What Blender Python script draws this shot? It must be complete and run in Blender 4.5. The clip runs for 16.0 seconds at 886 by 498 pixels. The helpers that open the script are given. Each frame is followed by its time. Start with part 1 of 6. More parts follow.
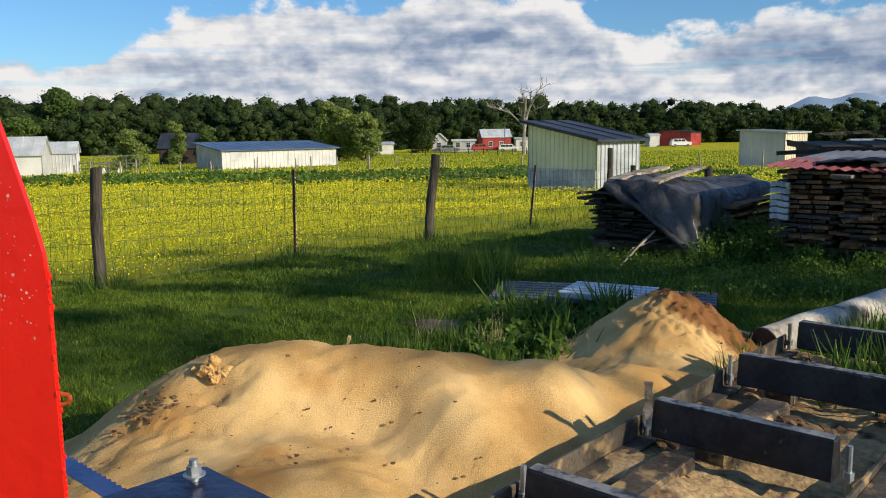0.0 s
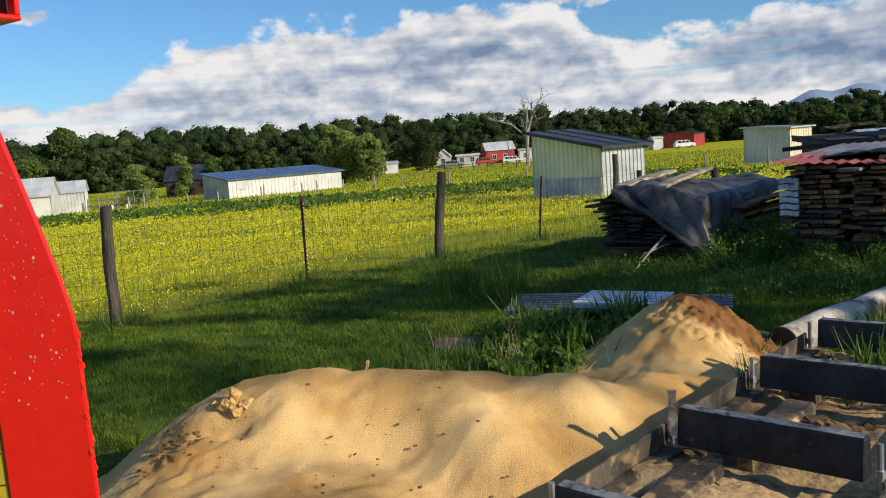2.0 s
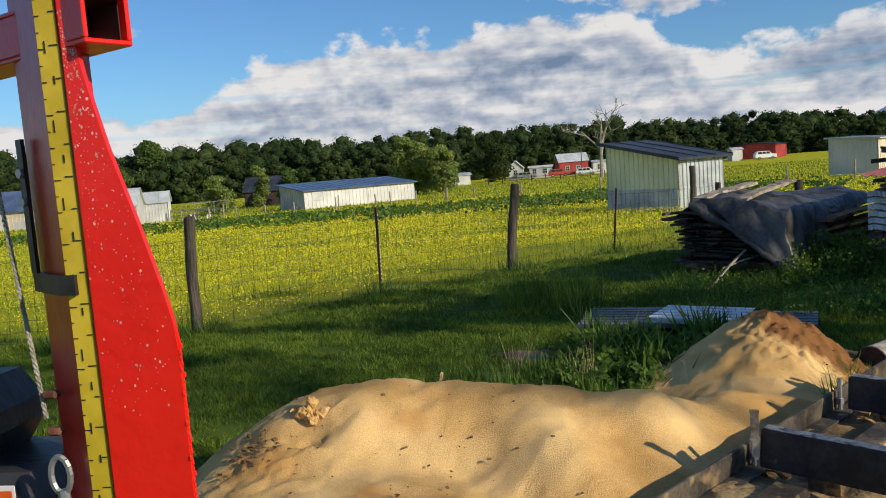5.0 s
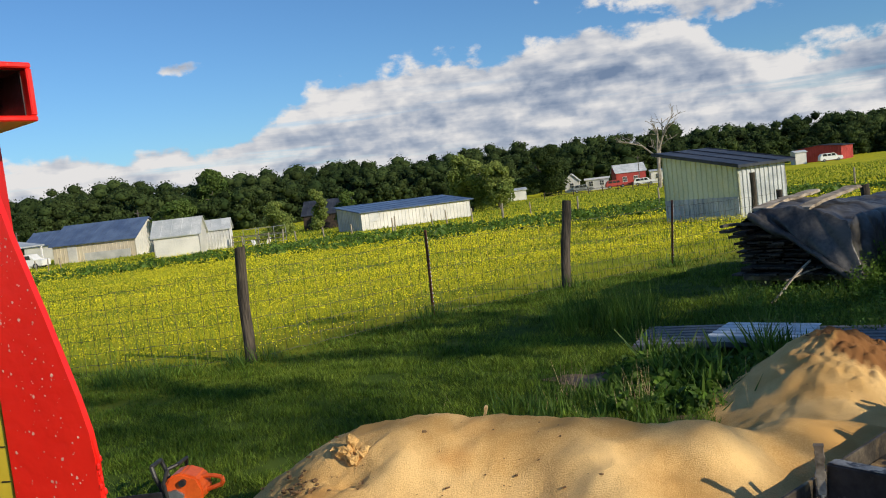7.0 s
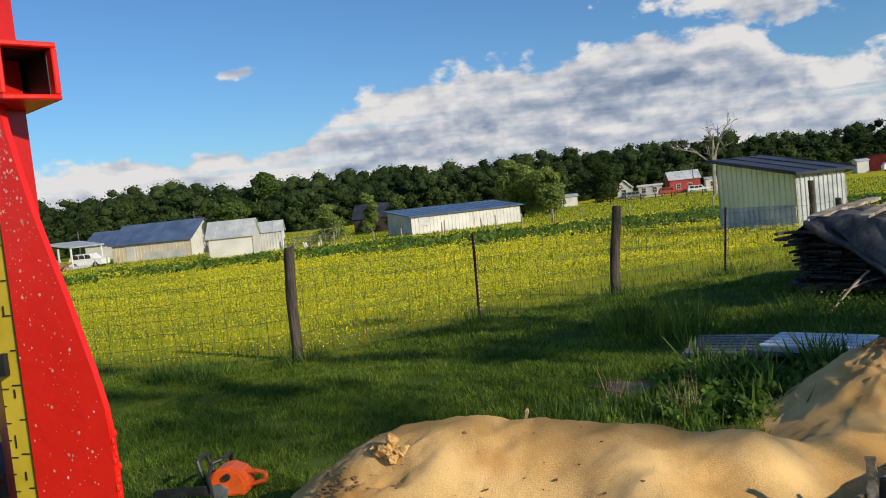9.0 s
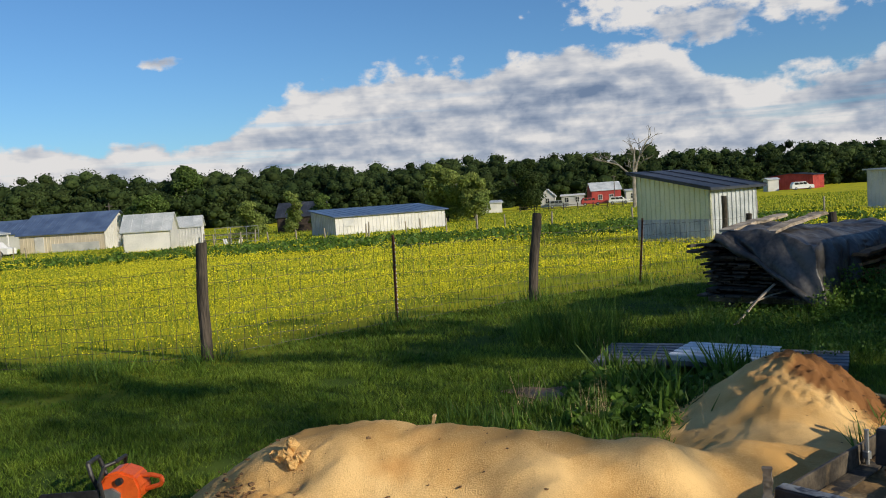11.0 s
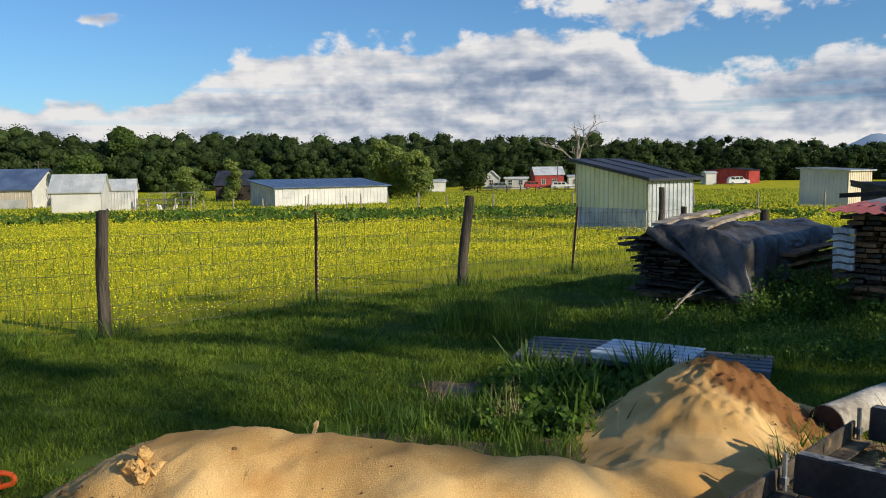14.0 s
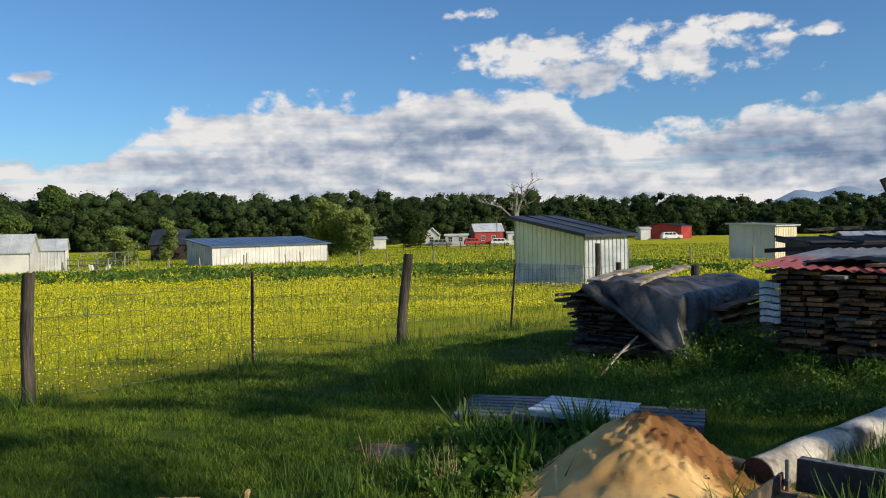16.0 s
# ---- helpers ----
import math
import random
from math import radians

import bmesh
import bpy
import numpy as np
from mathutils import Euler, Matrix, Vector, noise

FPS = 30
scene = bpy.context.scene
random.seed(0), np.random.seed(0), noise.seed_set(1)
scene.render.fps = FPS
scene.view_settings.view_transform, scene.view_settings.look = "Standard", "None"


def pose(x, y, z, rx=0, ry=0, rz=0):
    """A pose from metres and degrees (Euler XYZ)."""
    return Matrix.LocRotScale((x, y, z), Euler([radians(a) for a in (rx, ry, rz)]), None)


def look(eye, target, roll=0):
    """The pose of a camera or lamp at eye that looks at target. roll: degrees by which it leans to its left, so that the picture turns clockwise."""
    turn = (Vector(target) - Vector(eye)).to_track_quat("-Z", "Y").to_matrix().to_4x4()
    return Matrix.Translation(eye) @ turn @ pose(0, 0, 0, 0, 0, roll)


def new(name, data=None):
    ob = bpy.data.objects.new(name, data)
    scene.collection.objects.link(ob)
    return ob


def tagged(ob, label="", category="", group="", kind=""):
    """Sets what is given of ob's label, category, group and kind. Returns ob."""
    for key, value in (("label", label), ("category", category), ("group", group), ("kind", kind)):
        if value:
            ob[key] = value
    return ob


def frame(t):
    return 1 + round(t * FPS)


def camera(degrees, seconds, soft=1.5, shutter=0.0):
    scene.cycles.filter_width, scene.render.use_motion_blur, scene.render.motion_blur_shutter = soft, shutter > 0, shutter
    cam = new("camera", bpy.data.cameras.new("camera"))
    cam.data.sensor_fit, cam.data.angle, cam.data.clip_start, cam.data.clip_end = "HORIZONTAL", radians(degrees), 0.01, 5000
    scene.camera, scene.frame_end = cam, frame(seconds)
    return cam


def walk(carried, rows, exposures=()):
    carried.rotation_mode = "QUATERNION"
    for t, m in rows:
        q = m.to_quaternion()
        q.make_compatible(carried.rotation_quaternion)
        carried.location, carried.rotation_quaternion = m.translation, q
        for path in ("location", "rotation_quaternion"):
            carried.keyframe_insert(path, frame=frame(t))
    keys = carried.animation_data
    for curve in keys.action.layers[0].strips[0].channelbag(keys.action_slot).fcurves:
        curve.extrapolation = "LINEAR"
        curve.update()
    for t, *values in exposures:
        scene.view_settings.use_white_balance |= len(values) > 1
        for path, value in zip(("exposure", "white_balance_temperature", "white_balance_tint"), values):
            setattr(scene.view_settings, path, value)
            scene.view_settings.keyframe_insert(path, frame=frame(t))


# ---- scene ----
cam = camera(57.5, 16.0, 1.0)
PATH = [
    (0, (0.1807, -0.3313, 1.5775), (0.0946, 1.6465, 1.2931), -0.78),
    (0.5, (0.1732, -0.3287, 1.5999), (0.0827, 1.6523, 1.3405), -2.57),
    (1, (0.1667, -0.3305, 1.5995), (0.0713, 1.6519, 1.3525), -3.87),
    (1.5, (0.1671, -0.3315, 1.5929), (0.0605, 1.6506, 1.3487), -4.20),
    (2, (0.1678, -0.3283, 1.5969), (0.0588, 1.6537, 1.3521), -4.31),
    (2.5, (0.1638, -0.3334, 1.5981), (0.0587, 1.6496, 1.3600), -4.12),
    (3, (0.1554, -0.3370, 1.6024), (0.0076, 1.6442, 1.3722), -4.28),
    (3.5, (0.1527, -0.3474, 1.6025), (-0.0618, 1.6282, 1.3771), -4.44),
    (4, (0.1421, -0.3486, 1.6009), (-0.1209, 1.6213, 1.3768), -4.20),
    (6.5, (0.2030, -0.2482, 1.6336), (-0.1377, 1.7162, 1.4763), -5.56),
    (7, (0.2310, -0.2003, 1.6454), (-0.1901, 1.7492, 1.4970), -6.69),
    (7.5, (0.2530, -0.1839, 1.6317), (-0.2307, 1.7514, 1.4877), -7.79),
    (8, (0.2462, -0.1891, 1.6360), (-0.2592, 1.7412, 1.5003), -7.30),
    (10.5, (0.2874, -0.1439, 1.5954), (-0.2257, 1.7856, 1.4776), -3.69),
    (11, (0.2921, -0.0880, 1.6007), (-0.0642, 1.8756, 1.4695), -3.77),
    (11.5, (0.2262, 0.0269, 1.5959), (0.1162, 2.0180, 1.4419), -2.99),
    (12, (0.1586, 0.1103, 1.5909), (0.1846, 2.0955, 1.3497), -0.32),
    (12.5, (0.2535, 0.1921, 1.5927), (0.2878, 2.1751, 1.3349), 0.55),
    (13, (0.3795, 0.3238, 1.6060), (0.3321, 2.3072, 1.3533), 0.34),
    (13.5, (0.4220, 0.3611, 1.6115), (0.2327, 2.3394, 1.3867), -0.24),
    (14, (0.4248, 0.3621, 1.6135), (0.2089, 2.3411, 1.4214), -0.73),
    (14.5, (0.4339, 0.3513, 1.6180), (0.2183, 2.3312, 1.4346), -1.04),
    (15, (0.4281, 0.3364, 1.6214), (0.2148, 2.3223, 1.5169), -1.15),
    (15.5, (0.4422, 0.3359, 1.6278), (0.2439, 2.3250, 1.5639), -1.08),
    (16, (0.4593, 0.3413, 1.6321), (0.3905, 2.3393, 1.5784), -1.11),
]
walk(cam, [(t, look(eye, target, roll)) for t, eye, target, roll in PATH], [(0.0, 0.05), (3.0, -0.02), (4.2, -0.1), (8.0, -0.1), (10.5, -0.2), (11.5, -0.1), (12.5, 0.03), (14.0, -0.05), (16.0, -0.05)])

# ---------- world and light ----------
SUN = Vector((0.80, -0.44, 0.41)).normalized()
sun_ob = new("sun", bpy.data.lights.new("sun", "SUN"))
sun_ob.data.energy, sun_ob.data.angle, sun_ob.data.color = 5.0, radians(0.6), (1.0, 0.88, 0.68)
sun_ob.matrix_world = look(SUN * 50, (0, 0, 0))


def make_world():
    w = bpy.data.worlds.new("sky")
    scene.world = w
    w.use_nodes = True
    nt = w.node_tree
    N, L = nt.nodes, nt.links
    N.clear()

    def math_node(op, a, b=None, c=None, clamp=False):
        n = N.new("ShaderNodeMath")
        n.operation, n.use_clamp = op, clamp
        for i, v in enumerate((a, b, c)):
            if v is None:
                continue
            if isinstance(v, (int, float)):
                n.inputs[i].default_value = v
            else:
                L.new(v, n.inputs[i])
        return n.outputs[0]

    def ramp(v, lo, hi, smooth=True):
        n = N.new("ShaderNodeMapRange")
        n.interpolation_type = "SMOOTHSTEP" if smooth else "LINEAR"
        L.new(v, n.inputs[0])
        n.inputs[1].default_value, n.inputs[2].default_value = lo, hi
        return n.outputs[0]

    sky = N.new("ShaderNodeTexSky")
    sky.sky_type, sky.sun_disc = "NISHITA", False
    sky.sun_elevation = math.asin(SUN.z)
    sky.sun_rotation = math.atan2(SUN.x, SUN.y)
    sky.air_density, sky.dust_density, sky.ozone_density = 1.0, 0.4, 1.6
    tc = N.new("ShaderNodeTexCoord")
    sep = N.new("ShaderNodeSeparateXYZ")
    L.new(tc.outputs["Generated"], sep.inputs[0])
    az = math_node("MULTIPLY", math_node("ARCTAN2", sep.outputs[0], sep.outputs[1]), 57.3)
    el = math_node("MULTIPLY", math_node("ARCSINE", sep.outputs[2]), 57.3)

    def clouds(dx, dy, sx, sy, scale, detail=9.0, rough=0.58):
        cb = N.new("ShaderNodeCombineXYZ")
        L.new(math_node("MULTIPLY_ADD", az, sx, dx), cb.inputs[0])
        L.new(math_node("MULTIPLY_ADD", el, sy, dy), cb.inputs[1])
        n = N.new("ShaderNodeTexNoise")
        n.inputs["Scale"].default_value, n.inputs["Detail"].default_value = scale, detail
        n.inputs["Roughness"].default_value = rough
        L.new(cb.outputs[0], n.inputs["Vector"])
        return n.outputs[0]

    def puffs(dx, dy, sx, sy, detail=3.0):
        """Rounded cauliflower heads: high in the middle of each cell."""
        cb = N.new("ShaderNodeCombineXYZ")
        L.new(math_node("MULTIPLY_ADD", az, sx, dx), cb.inputs[0])
        L.new(math_node("MULTIPLY_ADD", el, sy, dy), cb.inputs[1])
        warp = N.new("ShaderNodeTexNoise")
        warp.inputs["Scale"].default_value, warp.inputs["Detail"].default_value = 1.6, 4.0
        L.new(cb.outputs[0], warp.inputs["Vector"])
        vm = N.new("ShaderNodeVectorMath")
        vm.operation = "MULTIPLY_ADD"
        L.new(warp.outputs["Color"], vm.inputs[0])
        vm.inputs[1].default_value = (0.55, 0.55, 0.0)
        L.new(cb.outputs[0], vm.inputs[2])
        v = N.new("ShaderNodeTexVoronoi")
        v.feature, v.normalize = "SMOOTH_F1", True
        v.inputs["Scale"].default_value, v.inputs["Detail"].default_value = 1.0, detail
        v.inputs["Roughness"].default_value, v.inputs["Smoothness"].default_value = 0.55, 0.35
        L.new(vm.outputs[0], v.inputs["Vector"])
        return math_node("SUBTRACT", 1.0, v.outputs["Distance"])

    # the long cumulus bank: its top climbs in steps and falls away on the far side
    top = math_node("MULTIPLY_ADD", ramp(az, -27, -17), 4.3, 4.6)
    top = math_node("MULTIPLY_ADD", ramp(az, -12, 1), 1.1, top)
    top = math_node("MULTIPLY_ADD", ramp(az, 3, 12), -3.6, top)
    top = math_node("MULTIPLY_ADD", ramp(az, 14, 22), 1.2, top)
    h1, h1b = puffs(3.1, 0.4, 0.22, 0.34), puffs(3.02, 0.16, 0.22, 0.34)
    n1 = clouds(3.1, 0.4, 0.10, 0.20, 1.8)
    n3 = clouds(1.7, 6.1, 0.30, 0.42, 1.5, 7.0, 0.6)
    rise = math_node("ADD", math_node("MULTIPLY_ADD", h1, 4.6, -3.3), math_node("MULTIPLY_ADD", n1, 3.2, -1.6))
    rise = math_node("ADD", rise, math_node("MULTIPLY_ADD", n3, 2.6, -1.3))
    bank = math_node("ADD", math_node("SUBTRACT", top, el), rise)
    mask1 = ramp(bank, -0.15, 0.65)
    # streaks of blue low in the bank
    low = clouds(8.3, 1.0, 0.035, 0.55, 1.3)
    gap = math_node("MULTIPLY", ramp(low, 0.55, 0.70), math_node("SUBTRACT", 1.0, ramp(el, 5.0, 8.0)))
    mask1 = math_node("MULTIPLY", mask1, math_node("SUBTRACT", 1.0, math_node("MULTIPLY", gap, 0.6)))

    def loose(a0, e0, ra, re):
        """A cloud on its own, round one place in the sky."""
        u = math_node("MULTIPLY", math_node("SUBTRACT", az, a0), 1.0 / ra)
        w = math_node("MULTIPLY", math_node("SUBTRACT", el, e0), 1.0 / re)
        d = math_node("SUBTRACT", 1.0, math_node("ADD", math_node("MULTIPLY", u, u), math_node("MULTIPLY", w, w)))
        return math_node("ADD", math_node("MULTIPLY", d, 0.6), math_node("MULTIPLY", rise, 1.0))

    body = math_node("ADD", loose(9.8, 11.2, 9.5, 1.9), 0.35)
    for spot in ((19.0, 12.9, 3.4, 0.7), (-28.4, 9.9, 1.7, 0.5), (23.5, 12.0, 1.5, 0.5), (0.5, 14.6, 2.2, 0.6)):
        body = math_node("MAXIMUM", body, loose(*spot))
    mask2 = ramp(body, 0.05, 0.75)
    # scattered clouds overhead and behind
    n2 = clouds(11.7, 5.0, 0.05, 0.10, 1.4)
    mask3 = math_node("MULTIPLY", ramp(n2, 0.56, 0.70), ramp(el, 15.0, 19.0))
    mask = math_node("MAXIMUM", math_node("MAXIMUM", mask1, mask2), mask3)
    # bright sunlit heads, grey undersides in long level bands
    lit = math_node("MULTIPLY_ADD", math_node("SUBTRACT", h1, h1b), 2.2, 0.55)
    band = clouds(5.3, 2.0, 0.045, 0.34, 1.6, 7.0)
    lit = math_node("ADD", lit, math_node("MULTIPLY_ADD", band, 1.5, -0.75))
    edge = math_node("MULTIPLY", math_node("SUBTRACT", 1.0, ramp(bank, 0.3, 3.2)), 0.30)
    lit = math_node("ADD", math_node("ADD", lit, edge), math_node("MULTIPLY_ADD", n3, 0.65, -0.32))
    under = math_node("MULTIPLY", math_node("MULTIPLY", mask2, ramp(math_node("SUBTRACT", 10.9, el), -0.3, 1.0)), math_node("SUBTRACT", 1.0, mask1))
    lit = math_node("SUBTRACT", lit, math_node("MULTIPLY", under, 0.30))
    dark = math_node("MULTIPLY", math_node("MULTIPLY", ramp(az, 13, 20), ramp(el, 3.2, 4.6)), math_node("SUBTRACT", 1.0, ramp(el, 5.8, 7.2)))
    lit = math_node("SUBTRACT", lit, math_node("MULTIPLY", dark, 0.42))
    pale = math_node("MULTIPLY", math_node("SUBTRACT", 1.0, ramp(el, 2.4, 4.2)), 0.16)
    lit = math_node("ADD", lit, pale, clamp=True)
    cr = N.new("ShaderNodeValToRGB")
    L.new(lit, cr.inputs[0])
    e = cr.color_ramp.elements
    e[0].position, e[0].color = 0.12, (0.20, 0.28, 0.43, 1)
    e[1].position, e[1].color = 0.92, (0.93, 0.91, 0.90, 1)
    mid = e.new(0.48)
    mid.color = (0.46, 0.52, 0.63, 1)
    bg_sky, bg_cloud, mixer, out = N.new("ShaderNodeBackground"), N.new("ShaderNodeBackground"), N.new("ShaderNodeMixShader"), N.new("ShaderNodeOutputWorld")
    tint = N.new("ShaderNodeMixRGB")
    tint.blend_type = "MULTIPLY"
    tint.inputs[0].default_value, tint.inputs[2].default_value = 1.0, (0.60, 0.95, 1.32, 1)
    L.new(sky.outputs[0], tint.inputs[1])
    L.new(tint.outputs[0], bg_sky.inputs[0])
    bg_sky.inputs[1].default_value = 0.095
    L.new(cr.outputs[0], bg_cloud.inputs[0])
    bg_cloud.inputs[1].default_value = 0.90
    L.new(mask, mixer.inputs[0])
    L.new(bg_sky.outputs[0], mixer.inputs[1])
    L.new(bg_cloud.outputs[0], mixer.inputs[2])
    L.new(mixer.outputs[0], out.inputs[0])


make_world()


# ---------- materials ----------
def material(name, c1, c2, scale=5.0, rough=0.8, bump=0.2, metal=0.0, fine=60.0, stretch=(1, 1, 1), vary=0.12, spec=0.4, stain=None, island=False):
    """Two colours mixed by a broad and a fine noise, with relief; vary shifts the value from piece to piece."""
    m = bpy.data.materials.new(name)
    m.use_nodes = True
    nt = m.node_tree
    N, L = nt.nodes, nt.links
    b = N["Principled BSDF"]
    tc, mp = N.new("ShaderNodeTexCoord"), N.new("ShaderNodeMapping")
    mp.inputs["Scale"].default_value = stretch
    L.new(tc.outputs["Object"], mp.inputs[0])
    big, small = N.new("ShaderNodeTexNoise"), N.new("ShaderNodeTexNoise")
    for n, s, d in ((big, scale, 5.0), (small, fine, 3.0)):
        n.inputs["Scale"].default_value, n.inputs["Detail"].default_value = s, d
        L.new(mp.outputs[0], n.inputs["Vector"])
    add = N.new("ShaderNodeMath")
    add.operation = "MULTIPLY_ADD"
    L.new(small.outputs[0], add.inputs[0])
    add.inputs[1].default_value = 0.5
    L.new(big.outputs[0], add.inputs[2])
    ramp = N.new("ShaderNodeValToRGB")
    L.new(add.outputs[0], ramp.inputs[0])
    e = ramp.color_ramp.elements
    e[0].position, e[0].color = 0.60, (*c1, 1)
    e[1].position, e[1].color = 0.90, (*c2, 1)
    col = ramp.outputs[0]
    if stain:
        sn, sr, mx = N.new("ShaderNodeTexNoise"), N.new("ShaderNodeMapRange"), N.new("ShaderNodeMixRGB")
        sn.inputs["Scale"].default_value, sn.inputs["Detail"].default_value = stain[1], 6.0
        L.new(tc.outputs["Object"], sn.inputs["Vector"])
        L.new(sn.outputs[0], sr.inputs[0])
        sr.inputs[1].default_value, sr.inputs[2].default_value = stain[2], stain[2] + 0.1
        L.new(sr.outputs[0], mx.inputs[0])
        L.new(col, mx.inputs[1])
        mx.inputs[2].default_value = (*stain[0], 1)
        col = mx.outputs[0]
    rnd = N.new("ShaderNodeNewGeometry").outputs["Random Per Island"] if island else N.new("ShaderNodeObjectInfo").outputs["Random"]
    hsv, mr = N.new("ShaderNodeHueSaturation"), N.new("ShaderNodeMapRange")
    L.new(rnd, mr.inputs[0])
    mr.inputs[3].default_value, mr.inputs[4].default_value = 1 - vary, 1 + vary
    L.new(mr.outputs[0], hsv.inputs["Value"])
    L.new(col, hsv.inputs["Color"])
    L.new(hsv.outputs[0], b.inputs["Base Color"])
    b.inputs["Roughness"].default_value, b.inputs["Metallic"].default_value = rough, metal
    b.inputs["Specular IOR Level"].default_value = spec
    if bump:
        bp = N.new("ShaderNodeBump")
        bp.inputs["Strength"].default_value, bp.inputs["Distance"].default_value = bump, 0.02
        L.new(add.outputs[0], bp.inputs["Height"])
        L.new(bp.outputs[0], b.inputs["Normal"])
    return m


def ground_material():
    """Lawn on the near side of the fence, a buttercup field beyond, bare soil by the sawdust."""
    m = material("grass_ground", (0.030, 0.060, 0.008), (0.085, 0.125, 0.018), 0.5, 0.95, 0.5, fine=6.0, vary=0.0, spec=0.1)
    nt = m.node_tree
    N, L = nt.nodes, nt.links
    hsv = [n for n in N if n.type == "HUE_SAT"][0]
    geo, sep = N.new("ShaderNodeNewGeometry"), N.new("ShaderNodeSeparateXYZ")
    L.new(geo.outputs["Position"], sep.inputs[0])
    # distance past the fence line
    far = N.new("ShaderNodeMath")
    far.operation = "MULTIPLY_ADD"
    L.new(sep.outputs[0], far.inputs[0])
    far.inputs[1].default_value = -1.1
    L.new(sep.outputs[1], far.inputs[2])
    wob = N.new("ShaderNodeTexNoise")
    wob.inputs["Scale"].default_value, wob.inputs["Detail"].default_value = 0.16, 6.0
    L.new(geo.outputs["Position"], wob.inputs["Vector"])
    mad = N.new("ShaderNodeMath")
    mad.operation = "MULTIPLY_ADD"
    L.new(wob.outputs[0], mad.inputs[0])
    mad.inputs[1].default_value = 9.0
    L.new(far.outputs[0], mad.inputs[2])
    mr = N.new("ShaderNodeMapRange")
    L.new(mad.outputs[0], mr.inputs[0])
    mr.inputs[1].default_value, mr.inputs[2].default_value = 15.0, 20.0
    gold = N.new("ShaderNodeTexNoise")
    gold.inputs["Scale"].default_value, gold.inputs["Detail"].default_value = 0.35, 8.0
    L.new(geo.outputs["Position"], gold.inputs["Vector"])
    gr = N.new("ShaderNodeValToRGB")
    L.new(gold.outputs[0], gr.inputs[0])
    e = gr.color_ramp.elements
    e[0].position, e[0].color = 0.30, (0.15, 0.20, 0.018, 1)
    e[1].position, e[1].color = 0.52, (0.46, 0.43, 0.012, 1)
    mix = N.new("ShaderNodeMixRGB")
    L.new(mr.outputs[0], mix.inputs[0])
    L.new(hsv.outputs[0], mix.inputs[1])
    L.new(gr.outputs[0], mix.inputs[2])
    L.new(mix.outputs[0], N["Principled BSDF"].inputs["Base Color"])
    return m


def leafy(m, share=0.35):
    """Lets part of the sunlight through thin leaves."""
    N, L = m.node_tree.nodes, m.node_tree.links
    b = N["Principled BSDF"]
    out = [n for n in N if n.type == "OUTPUT_MATERIAL"][0]
    tr, mix = N.new("ShaderNodeBsdfTranslucent"), N.new("ShaderNodeMixShader")
    L.new(b.inputs["Base Color"].links[0].from_socket, tr.inputs[0])
    mix.inputs[0].default_value = share
    L.new(b.outputs[0], mix.inputs[1])
    L.new(tr.outputs[0], mix.inputs[2])
    L.new(mix.outputs[0], out.inputs[0])


